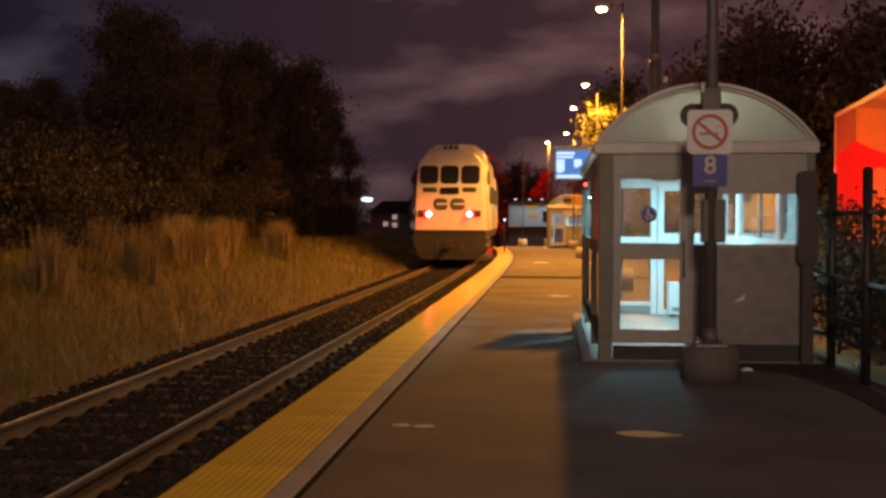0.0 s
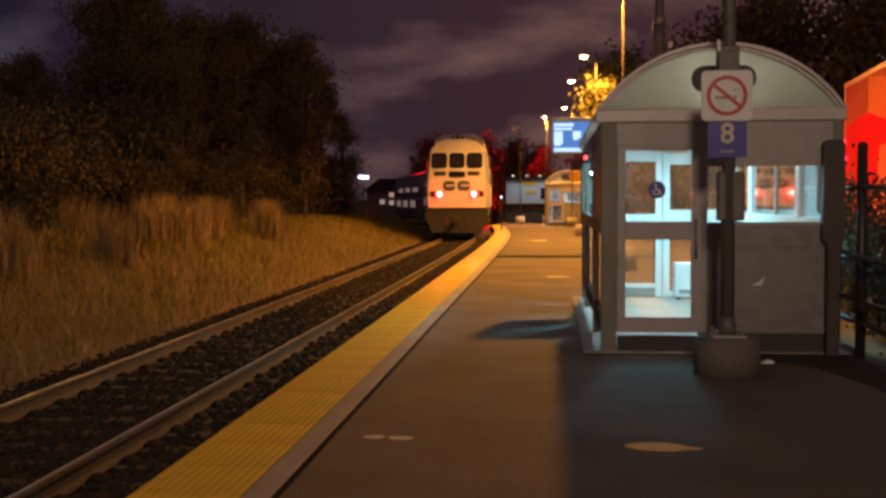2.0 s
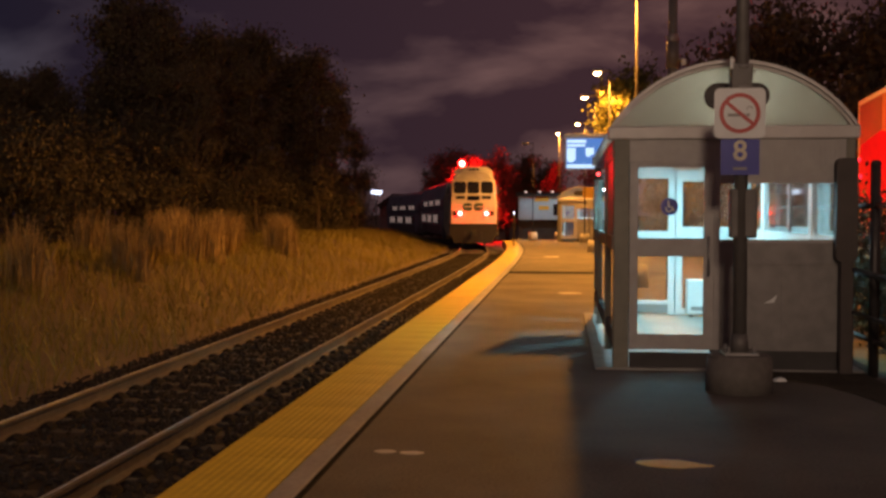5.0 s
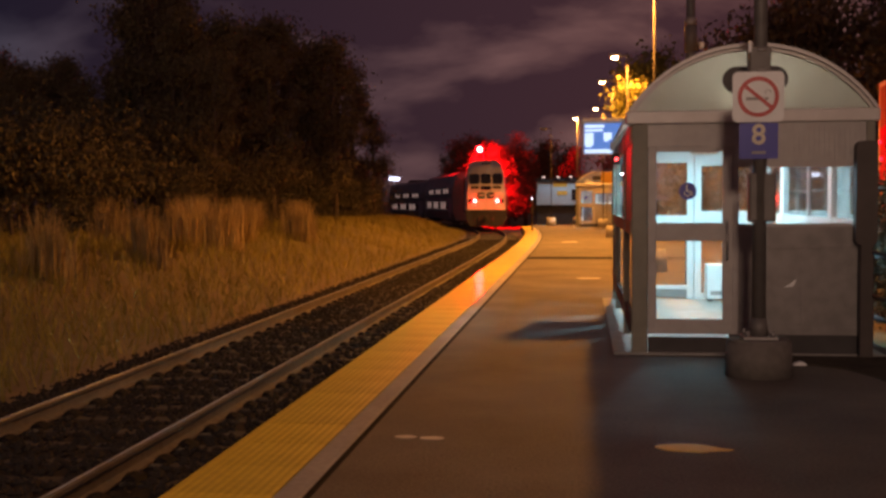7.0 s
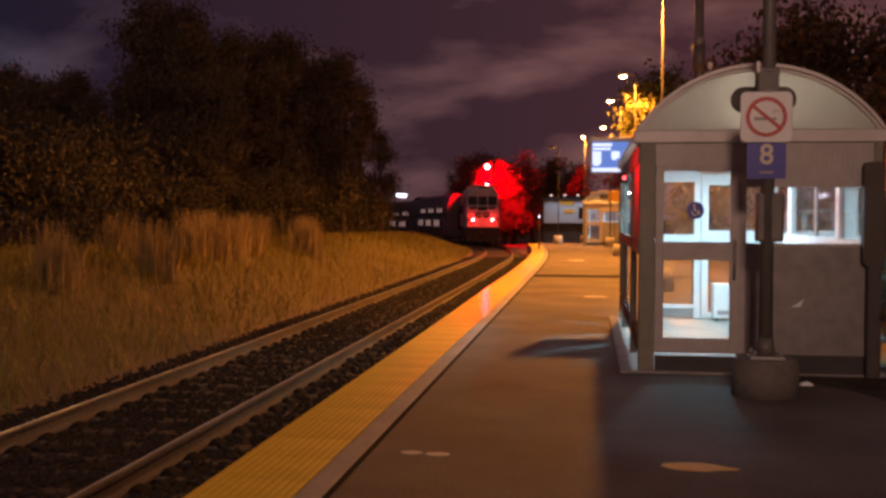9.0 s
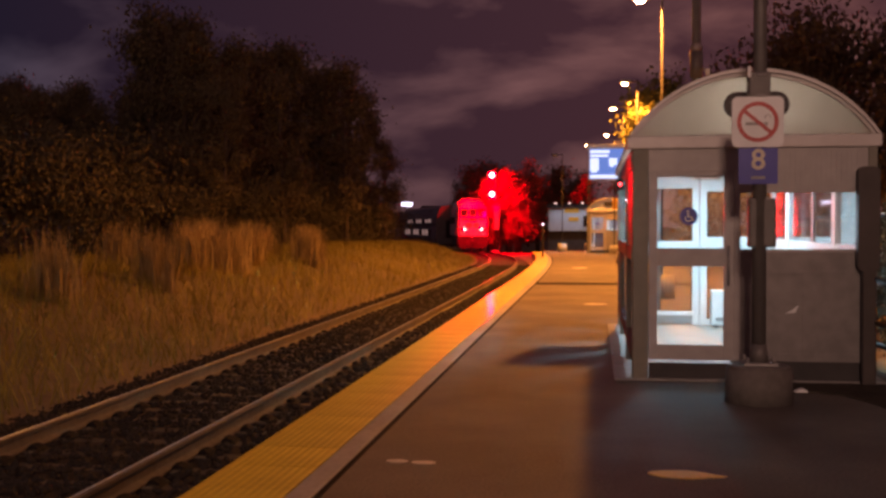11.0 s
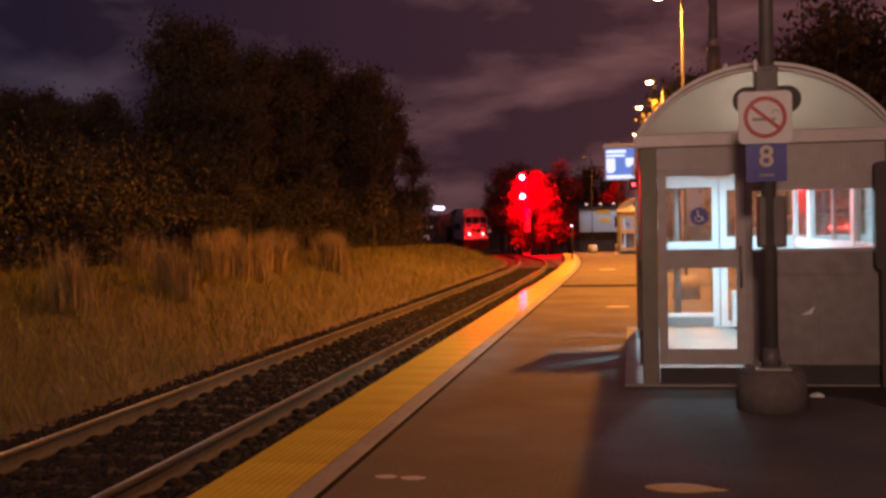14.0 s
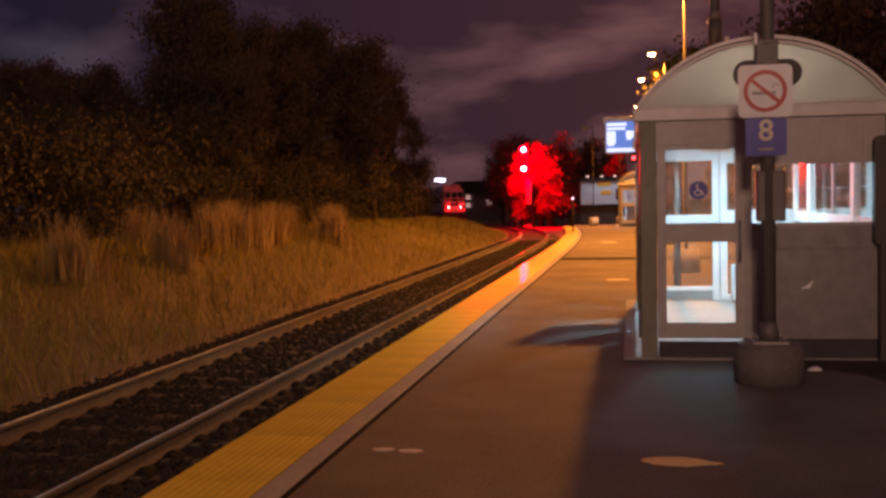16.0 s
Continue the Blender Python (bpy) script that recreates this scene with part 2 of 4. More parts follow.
M_TRUCK_RED_GLOW = mat("truck_red_paint_and_glow", (0.62, 0.003, 0.02), (0.5, 0.002, 0.016), 0.6, scale=4, bump=0.03, spec=0.15)
M_TRUCK_BROWN = mat("truck_brown", (0.16, 0.05, 0.012), (0.12, 0.04, 0.01), 0.5, scale=4, bump=0.05)
M_BRICK = mat("house_wall", (0.3, 0.27, 0.24), (0.22, 0.2, 0.18), 0.85, scale=3, bump=0.2)
M_BLUEWALL = mat("pale_blue_cladding", (0.5, 0.6, 0.64), (0.42, 0.5, 0.54), 0.6, scale=3, bump=0.05)
M_JOINT = mat("joint_sealant", (0.008, 0.007, 0.006), (0.012, 0.011, 0.01), 0.95, scale=9, bump=0.2, spec=0.05)
M_ROOF = mat("dark_roof", (0.06, 0.055, 0.055), (0.04, 0.038, 0.038), 0.8, scale=5, bump=0.3)
M_MARK = mat("worn_paint", (0.5, 0.46, 0.42), (0.3, 0.28, 0.26), 0.7, scale=22, bump=0.2)
M_MARK_Y = mat("worn_yellow_paint", (0.85, 0.48, 0.06), (0.68, 0.37, 0.045), 0.6, scale=18, bump=0.2)
G_SODIUM = glow("sodium_lens", (1.0, 0.62, 0.25), 60)
G_TUBE = glow("fluorescent_tube", (0.8, 0.95, 1.0), 6)
G_RED = glow("red_lens", (1.0, 0.006, 0.004), 80)
# pale glow of discs added before red lenses, imitating their burnt-out cores
G_CORE = glow("overexposed_core", (1.0, 0.62, 0.45), 9)
G_SIGNAL = glow("signal_red_lens", (1.0, 0.02, 0.0), 7)
G_TAIL = glow("tail_lamp_lens", (1.0, 0.02, 0.05), 2.5)
G_SCREEN = glow("screen_blue", (0.05, 0.15, 0.42), 1.15)
G_SCREEN_W = glow("screen_white", (0.55, 0.8, 1.0), 0.95)
G_WHITE = glow("cool_white_lens", (0.7, 0.8, 1.0), 3)
G_WINDOW = glow("lit_window", (1.0, 0.8, 0.68), 1.1)
G_COACH = glow("coach_window", (1.0, 0.72, 0.6), 0.16)
G_WINDOW_DIM = glow("dim_window", (1.0, 0.7, 0.6), 0.3)
G_SMALL_RED = glow("red_indicator", (1.0, 0.06, 0.06), 6)

# ---- mesh helpers ----


def box(bm, x0, y0, z0, x1, y1, z1, bevel=0.0):
    vs = [bm.verts.new((x, y, z)) for z in (z0, z1) for x, y in ((x0, y0), (x1, y0), (x1, y1), (x0, y1))]
    fs = [bm.faces.new([vs[i] for i in q]) for q in ((3, 2, 1, 0), (4, 5, 6, 7), (0, 1, 5, 4), (1, 2, 6, 5), (2, 3, 7, 6), (3, 0, 4, 7))]
    if bevel:
        edges = list({e for f in fs for e in f.edges})
        bmesh.ops.bevel(bm, geom=edges, offset=bevel, segments=2, affect="EDGES", profile=0.5)
    return bm


def tube(bm, p0, p1, r0, r1=None, seg=12, caps=True):
    r1 = r0 if r1 is None else r1
    p0, p1 = Vector(p0), Vector(p1)
    q = (p1 - p0).to_track_quat("Z", "Y")
    rings = []
    for p, r in ((p0, r0), (p1, r1)):
        rings.append([bm.verts.new(p + q @ Vector((r * math.cos(2 * math.pi * i / seg), r * math.sin(2 * math.pi * i / seg), 0))) for i in range(seg)])
    for i in range(seg):
        f = bm.faces.new((rings[0][i], rings[0][(i + 1) % seg], rings[1][(i + 1) % seg], rings[1][i]))
        f.smooth = True
    if caps:
        bm.faces.new(rings[0][::-1])
        bm.faces.new(rings[1])
    return bm


def slab(bm, outline, y0, y1):
    """A plate with the outline (x, z), between y0 and y1."""
    a = [bm.verts.new((x, y0, z)) for x, z in outline]
    b = [bm.verts.new((x, y1, z)) for x, z in outline]
    n = len(a)
    bm.faces.new(a)
    bm.faces.new(b[::-1])
    for i in range(n):
        bm.faces.new((a[(i + 1) % n], a[i], b[i], b[(i + 1) % n]))
    return bm


def ring(bm, cx, cz, r0, r1, y0, y1, a0=0.0, a1=360.0, seg=40):
    """A flat ring, or a part of one, in the x-z plane."""
    full = abs(a1 - a0) >= 359.9
    n = seg if full else seg + 1
    quad = []
    for i in range(n):
        a = radians(a0 + (a1 - a0) * i / seg)
        c, s = math.cos(a), math.sin(a)
        quad.append([bm.verts.new((cx + r * c, y, cz + r * s)) for r, y in ((r0, y0), (r1, y0), (r1, y1), (r0, y1))])
    for i in range(seg):
        p, q = quad[i], quad[(i + 1) % n]
        for k in range(4):
            bm.faces.new((p[k], p[(k + 1) % 4], q[(k + 1) % 4], q[k]))
    if not full:
        bm.faces.new(quad[0][::-1])
        bm.faces.new(quad[-1])
    return bm


def oval(cx, cz, rx, rz, seg=36):
    return [(cx + rx * math.cos(2 * math.pi * i / seg), cz + rz * math.sin(2 * math.pi * i / seg)) for i in range(seg)]


def rounded(x0, z0, x1, z1, r, seg=6):
    pts = []
    for cx, cz, a in ((x1 - r, z1 - r, 0), (x0 + r, z1 - r, 90), (x0 + r, z0 + r, 180), (x1 - r, z0 + r, 270)):
        for i in range(seg + 1):
            t = radians(a + 90 * i / seg)
            pts.append((cx + r * math.cos(t), cz + r * math.sin(t)))
    return pts


def mesh_of(bm, name, material):
    bmesh.ops.recalc_face_normals(bm, faces=bm.faces)
    me = bpy.data.meshes.new(name)
    bm.to_mesh(me)
    bm.free()
    me.materials.append(material)
    return me


def part(name, bm, material, parent=None, label="", kind=""):
    ob = new(name, mesh_of(bm, name, material))
    ob.parent = parent
    return tagged(ob, label, kind=kind)


def raw(name, verts, faces, material, parent=None):
    me = bpy.data.meshes.new(name)
    me.from_pydata(verts, [], faces)
    me.materials.append(material)
    ob = new(name, me)
    ob.parent = parent
    return ob


def thing(name, m, label, category, group="", kind=""):
    ob = new(name)
    ob.matrix_world = m
    return tagged(ob, label, category, group, kind)


B = bmesh.new

# ---- line of the track ----
STEP = 0.5
LINE = [(-3.88, -40.0, 0.0)]
while LINE[-1][1] < 330 and len(LINE) < 900:
    x, y, h = LINE[-1]
    s = -40 + STEP * len(LINE)
    k = min(max(0.0, CURVE_RATE * (s - CURVE_START)), CURVE_MAX) if s < 210 else 0.0
    LINE.append((x - STEP * math.sin(h), y + STEP * math.cos(h), h + k * STEP))


def track(s):
    """Place and heading at the distance s along the track's centre line, at the level of the rail heads."""
    f = (s + 40) / STEP
    i = int(f)
    a, b = LINE[i], LINE[i + 1]
    f -= i
    return a[0] + (b[0] - a[0]) * f, a[1] + (b[1] - a[1]) * f, rail_z(s), a[2] + (b[2] - a[2]) * f


def rail_z(s):
    return -0.182 - 0.0104 * max(0.0, min(s, 150.0) - 42.0)


def side(s, d):
    """The place at the distance d to the right of the centre line."""
    x, y, z, h = track(s)
    return x + d * math.cos(h), y + d * math.sin(h), z


def sweep(bm, profile, s0, s1, step, z_of=None):
    """Profile of (offset to the right, height over the rail heads or, with z_of, over that level), swept along the track."""
    n = max(1, int(round((s1 - s0) / step)))
    rows = []
    for i in range(n + 1):
        s = s0 + (s1 - s0) * i / n
        row = []
        for d, z in profile:
            x, y, zz = side(s, d)
            row.append(bm.verts.new((x, y, (z_of(s) if z_of else zz) + z)))
        rows.append(row)
    m = len(profile)
    for a, b in zip(rows, rows[1:]):
        for k in range(m):
            bm.faces.new((a[k], a[(k + 1) % m], b[(k + 1) % m], b[k]))
    bm.faces.new(rows[0])
    bm.faces.new(rows[-1][::-1])
    return bm

# ---- ground, track and platform ----


def smooth(a, b, v):
    t = min(1.0, max(0.0, (v - a) / (b - a)))
    return t * t * (3 - 2 * t)


def near_line(x, y):
    """Distance to the right of the centre line, and the way along it, for a place."""
    i = min(len(LINE) - 1, max(0, int((y + 40) / STEP)))
    for _ in range(4):
        lx, ly, h = LINE[i]
        along = -(x - lx) * math.sin(h) + (y - ly) * math.cos(h)
        i = min(len(LINE) - 1, max(0, i + int(round(along / STEP))))
    lx, ly, h = LINE[i]
    return (x - lx) * math.cos(h) + (y - ly) * math.sin(h), -40 + i * STEP


def ground_z(x, y):
    d, s = near_line(x, y)
    base = rail_z(s) - 0.2
    if d < 0:
        bank = 1.0 * smooth(1.5, 5.8, -d) + 0.35 * smooth(5.5, 14, -d)
        bump = 0.12 * noise.noise((x * 0.35, y * 0.35, 0)) * smooth(1.6, 3.5, -d)
        return base + bank * (1 - 0.55 * smooth(70, 120, y)) + bump
    if y < 66:
        return base + 0.1 * smooth(6.5, 8, d)
    return base + 0.1 * noise.noise((x * 0.2, y * 0.2, 3)) * smooth(2, 5, d)


xs = [-900, -500, -260, -140, -80, -50, -36] + [-28 + 0.7 * i for i in range(41)] + [1.5, 4, 7, 12, 20, 35, 60, 110, 200, 400, 900]
ys = [-400, -150, -70, -35, -15, -6] + [-2 + 1.0 * i for i in range(70)] + [70 + 3 * i for i in range(35)] + [185, 215, 260, 330, 450, 700, 1200, 2500]
verts = [(x, y, ground_z(x, min(y, 320))) for y in ys for x in xs]
w = len(xs)
faces = [(j * w + i, j * w + i + 1, (j + 1) * w + i + 1, (j + 1) * w + i) for j in range(len(ys) - 1) for i in range(w - 1)]
ground = tagged(raw("ground", verts, faces, M_SOIL), "dark earth with dry grass beside the railway", "ground", kind="structure")
for poly in ground.data.polygons:
    poly.use_smooth = True

# railway track: ballast bed, ties, rails
railway = thing("railway_track", pose(0, 0, 0), "single railway track with worn rails on dark ballast", "track", kind="structure")
part("ballast_bed", sweep(B(), [(-2.2, -0.27), (-1.45, -0.178), (1.35, -0.178), (1.7, -0.25), (1.7, -0.45), (-2.2, -0.45)], -12, 200, 2.0), M_BALLAST, railway)
for d in (-0.76, 0.76):
    web = [(d - 0.07, -0.16), (d - 0.07, -0.145), (d - 0.012, -0.125), (d - 0.012, -0.042), (d - 0.036, -0.034), (d - 0.036, -0.006),
           (d + 0.036, -0.006), (d + 0.036, -0.034), (d + 0.012, -0.042), (d + 0.012, -0.125), (d + 0.07, -0.145), (d + 0.07, -0.16)]
    rail = part("rail", sweep(B(), web, -10, 190, 1.5), M_RAIL, railway, "brown rusty steel rail with a polished head")
    part("running_surface", sweep(B(), [(d - 0.018, -0.004), (d - 0.016, 0.0), (d + 0.0, 0.0), (d + 0.002, -0.004)], -10, 190, 1.5), M_RAILHEAD, rail)
tie_mesh = mesh_of(box(B(), -1.28, -0.11, -0.17, 1.28, 0.11, 0.0, 0.012), "tie", M_TIE)
plate_bm = B()
for d in (-0.76, 0.76):
    box(plate_bm, d - 0.15, -0.09, 0.0, d + 0.15, 0.09, 0.018)
plate_mesh = mesh_of(plate_bm, "tie_plate", M_RAIL)
# sprung clip with its shoulder: a low hump beside the foot of the rail
clip_bm = B()
clip_rows = []
for y in (-0.1, -0.07, 0.0, 0.07, 0.1):
    k = math.sqrt(max(0.0, 1 - (y / 0.11) ** 2))
    clip_rows.append([clip_bm.verts.new(v) for v in ((-0.05, y, 0.0), (-0.045, y, 0.05 * k), (0.0, y, 0.066 * k), (0.05, y, 0.036 * k), (0.065, y, 0.0))])
for a, b in zip(clip_rows, clip_rows[1:]):
    for k in range(4):
        clip_bm.faces.new((a[k], b[k], b[k + 1], a[k + 1]))
clip_mesh = mesh_of(clip_bm, "rail_clip", M_CLIP)
for i in range(150):
    s = 2.0 + 0.53 * i
    x, y, z, h = track(s)
    tie = new("tie", tie_mesh)
    tie.parent = railway
    tie.matrix_world = Matrix.Translation((x + random.uniform(-0.03, 0.03), y, z - 0.172)) @ Matrix.Rotation(h + random.uniform(-0.012, 0.012), 4, "Z")
    if i < 70:
        pl = new("tie_plate", plate_mesh)
        pl.parent = tie
        for d in (-0.76, 0.76):
            for off, turn in ((0.125, 0.0), (-0.125, 3.14)):
                cl = new("rail_clip", clip_mesh)
                cl.parent = tie
                cl.matrix_local = Matrix.Translation((d + off, random.uniform(-0.02, 0.02), 0.012)) @ Matrix.Rotation(turn, 4, "Z")

# loose stones of the ballast
rng = np.random.default_rng(4)


def stone_field(name, count, s0, s1, d0, d1, top, size, material, label):
    base = np.array([(1, 0, 0), (-1, 0, 0), (0, 1, 0), (0, -1, 0), (0, 0, 1), (0, 0, -1)], float)
    tri = [(0, 2, 4), (2, 1, 4), (1, 3, 4), (3, 0, 4), (2, 0, 5), (1, 2, 5), (3, 1, 5), (0, 3, 5)]
    vs, fs = [], []
    for i in range(count):
        s = s0 + (s1 - s0) * rng.random() ** 1.5
        d = rng.uniform(d0, d1)
        if abs(abs(d) - 0.76) < 0.1:
            continue
        x, y, z = side(s, d)
        r = size * rng.uniform(0.6, 1.35)
        drop = max(0.0, abs(d) - 1.4) * 0.12
        v = base * rng.uniform(0.6, 1.15, (6, 3)) * r
        v[:, 2] *= 0.8
        a = rng.uniform(0, 6.28)
        c, sn = math.cos(a), math.sin(a)
        k = len(vs)
        vs += [(x + p[0] * c - p[1] * sn, y + p[0] * sn + p[1] * c, z + top - drop + p[2]) for p in v]
        fs += [(k + p, k + q, k + t) for p, q, t in tri]
    return tagged(raw(name, vs, fs, material), label, "gravel", kind="stuff")


M_STONE = mat("ballast_stone", (0.036, 0.029, 0.024), (0.023, 0.019, 0.016), 0.95, scale=7, bump=0.3, spec=0.12)
stone_field("ballast_stones", 23000, 3.0, 55.0, -2.2, 1.68, -0.163, 0.036, M_STONE, "dark crushed ballast stones")

# platform
platform = thing("platform", pose(0, 0, 0), "low station platform of dark asphalt with a yellow tactile edge", "platform", kind="structure")
LEVEL = lambda s: 0.0
PLAT_END = 64.0
part("asphalt", sweep(B(), [(2.5, 0.0), (7.05, 0.0), (7.3, -0.06), (7.3, -0.4), (2.5, -0.4)], -30, PLAT_END + 3, 1.0, LEVEL), M_ASPHALT, platform)
part("edge_band", sweep(B(), [(2.34, 0.006), (2.355, 0.009), (2.482, 0.009), (2.497, -0.004), (2.497, -0.4), (2.34, -0.4)], -30, PLAT_END, 1.0, LEVEL), M_CONCRETE, platform, "pale concrete band along the tactile strip")
part("edge_joint", sweep(B(), [(2.4995, 0.004), (2.54, 0.004), (2.54, -0.05), (2.4995, -0.05)], -30, PLAT_END, 1.0, LEVEL), M_JOINT, platform, "dark joint between the band and the asphalt")
part("edge_beam", sweep(B(), [(1.73, -0.02), (1.75, 0.0), (2.336, 0.0), (2.336, -0.45), (1.73, -0.45)], -30, PLAT_END, 1.0, LEVEL), M_CONCRETE, platform, "concrete platform edge")
tile_bm = box(B(), -0.3, -0.3045, 0.0, 0.3, 0.3045, 0.008)
for i in range(11):
    a = -0.27 + 0.054 * i
    lo = [tile_bm.verts.new((a + u, v, 0.008)) for u, v in ((-0.019, -0.3045), (0.019, -0.3045), (0.019, 0.3045), (-0.019, 0.3045))]
    hi = [tile_bm.verts.new((a + u, v, 0.0105)) for u, v in ((-0.011, -0.3045), (0.011, -0.3045), (0.011, 0.3045), (-0.011, 0.3045))]
    tile_bm.faces.new(hi)
    for k in range(4):
        tile_bm.faces.new((lo[k], lo[(k + 1) % 4], hi[(k + 1) % 4], hi[k]))
tile_mesh = mesh_of(tile_bm, "tactile_tile", M_YELLOW)
for i in range(115):
    s = -6.0 + 0.61 * i
    x, y, _ = side(s, 2.035)
    t = new("tactile_tile", tile_mesh)
    t.parent = platform
    t.matrix_world = Matrix.Translation((x, y, 0.0005 + random.uniform(0, 0.002))) @ Matrix.Rotation(track(s)[3] + random.uniform(-0.003, 0.003), 4, "Z")


def flat_mark(name, pts, z, material, label):
    """A thin layer of paint on the platform."""
    bm = B()
    lo = [bm.verts.new((x, y, z - 0.003)) for x, y in pts]
    hi = [bm.verts.new((x, y, z)) for x, y in pts]
    bm.faces.new(hi)
    for k in range(len(pts)):
        bm.faces.new((lo[k], lo[(k + 1) % len(pts)], hi[(k + 1) % len(pts)], hi[k]))
    return part(name, bm, material, platform, label)


def blob(cx, cy, rx, ry, n=22, rough=0.16, seed=0):
    out = []
    for i in range(n):
        a = 2 * math.pi * i / n
        k = 1 + rough * noise.noise((math.cos(a) * 1.5 + seed, math.sin(a) * 1.5, seed))
        out.append((cx + rx * k * math.cos(a), cy + ry * k * math.sin(a)))
    return out


flat_mark("paint_patch", [(x, 6.65 + (y - 6.65) * (1.0 - 0.55 * smooth(0.82, 1.06, x)) - 0.03 * smooth(0.85, 1.05, x)) for x, y in blob(0.81, 6.65, 0.24, 0.115, seed=2)], 0.005, M_MARK_Y, "pale yellow paint patch")
flat_mark("paint_mark", blob(-1.07, 6.79, 0.075, 0.05, seed=5), 0.005, M_MARK, "worn white paint mark")
flat_mark("paint_mark", blob(-0.885, 6.77, 0.085, 0.05, seed=7), 0.005, M_MARK, "worn white paint mark")
flat_mark("paint_mark", blob(0.26, 21.45, 0.23, 0.16, seed=9), 0.005, M_MARK, "worn white paint mark")
flat_mark("paint_mark", blob(-0.3, 40.0, 0.3, 0.4, seed=11), 0.005, M_MARK, "worn white paint mark")
for y in (29.0,):
    s = y
    a, b = side(s, 2.545), side(s, 7.0)
    flat_mark("joint", [(a[0], y - 0.5), (b[0], y - 0.5), (b[0], y + 0.5), (a[0], y + 0.5)], 0.006, M_JOINT, "dark sealed joint across the platform")

# ---- vegetation ----


def blades(name, count, place, material, height, width, lean, label):
    vs, fs = [], []
    for i in range(count):
        x, y = place(i)
        z = ground_z(x, y) - 0.03
        h = height * rng.uniform(0.5, 1.3)
        a = rng.uniform(0, 6.28)
        c, s = math.cos(a) * width * 0.5, math.sin(a) * width * 0.5
        lx, ly = rng.normal(0, lean, 2) * h
        k = len(vs)
        vs += [(x - c, y - s, z), (x + c, y + s, z), (x + c * 0.6 + lx * 0.4, y + s * 0.6 + ly * 0.4, z + h * 0.6), (x - c * 0.6 + lx * 0.4, y - s * 0.6 + ly * 0.4, z + h * 0.6), (x + lx, y + ly, z + h)]
        fs += [(k, k + 1, k + 2, k + 3), (k + 3, k + 2, k + 4)]
    return tagged(raw(name, vs, fs, material), label, "grass", kind="stuff")


def on_bank(i):
    s = 5 + 75 * rng.random() ** 1.6
    d = -(1.65 + 8.5 * rng.random() ** 0.8)
    x, y, _ = side(s, d)
    return x, y


reed_spots = []
for i in range(28):
    s = 8 + 26 * rng.random() ** 1.2
    reed_spots.append((s, -rng.uniform(4.3, 7.0)))


def on_reeds(i):
    s, d = reed_spots[i % len(reed_spots)]
    x, y, _ = side(s + rng.normal(0, 0.16), d + rng.normal(0, 0.16))
    return x, y


blades("dry_grass", 52000, on_bank, M_GRASS, 0.34, 0.02, 0.45, "tall dry yellow grass on the railway bank")
blades("dry_reeds", 9000, on_reeds, M_REED, 1.0, 0.022, 0.14, "clumps of tall dry reeds on the railway bank")


def tree_mesh(seed, height, spread, leaves, leaf, trunk_r, crown_from=0.25):
    """Trunk with limbs as one mesh, leaves as another."""
    r = random.Random(seed)
    tb = B()
    top = Vector((r.uniform(-0.3, 0.3), r.uniform(-0.3, 0.3), height * 0.86))
    tube(tb, (0, 0, -0.3), top * 0.5, trunk_r, trunk_r * 0.62, 8)
    tube(tb, top * 0.5, top, trunk_r * 0.62, trunk_r * 0.15, 7)
    tips = []
    for i in range(17):
        f = r.uniform(crown_from, 0.92)
        base = top * f
        a = r.uniform(0, 6.28)
        out = spread * (1.15 - 0.75 * f) * r.uniform(0.5, 1.1)
        tip = base + Vector((math.cos(a) * out, math.sin(a) * out, height * r.uniform(0.04, 0.2)))
        mid = (base + tip) / 2 + Vector((0, 0, height * 0.03))
        tube(tb, base, mid, trunk_r * 0.32, trunk_r * 0.2, 5, False)
        tube(tb, mid, tip, trunk_r * 0.2, trunk_r * 0.05, 5, False)
        tips += [(mid, 0.7), (tip, 1.0), ((mid + tip) / 2, 0.8)]
    tips.append((top, 1.0))
    vs, fs = [], []
    for i in range(leaves):
        c, k = r.choice(tips)
        g = spread * 0.24 * k
        p = c + Vector((r.gauss(0, g), r.gauss(0, g), r.gauss(0, g * 0.8)))
        if p.z < height * 0.08:
            continue
        q = Euler((r.uniform(0, 6.3), r.uniform(0, 6.3), r.uniform(0, 6.3))).to_matrix()
        s = leaf * r.uniform(0.6, 1.3)
        n = len(vs)
        vs += [tuple(p + q @ Vector(v)) for v in ((-s * 0.5, 0, 0), (0, -s * 0.28, s * 0.06), (s * 0.5, 0, 0), (0, s * 0.28, s * 0.06))]
        fs.append((n, n + 1, n + 2, n + 3))
    me = bpy.data.meshes.new("crown")
    me.from_pydata(vs, [], fs)
    return mesh_of(tb, "trunk", M_BARK), me


def tree(meshes, x, y, turn, size, leafmat, label, group, name="tree"):
    t = thing(name, pose(x, y, ground_z(x, y), 0, 0, turn), label, "tree", group)
    t.scale = (size, size, size)
    tr = new("trunk", meshes[0])
    cr = new("crown", meshes[1])
    tr.parent = cr.parent = t
    if not meshes[1].materials:
        meshes[1].materials.append(leafmat)
    return t


KINDS = [tree_mesh(11, 8.6, 2.5, 5200, 0.26, 0.16, 0.1), tree_mesh(12, 9.6, 2.1, 5200, 0.25, 0.17, 0.15), tree_mesh(13, 7.4, 2.7, 5000, 0.26, 0.15, 0.06), tree_mesh(14, 9.2, 1.8, 3000, 0.24, 0.13, 0.2)]
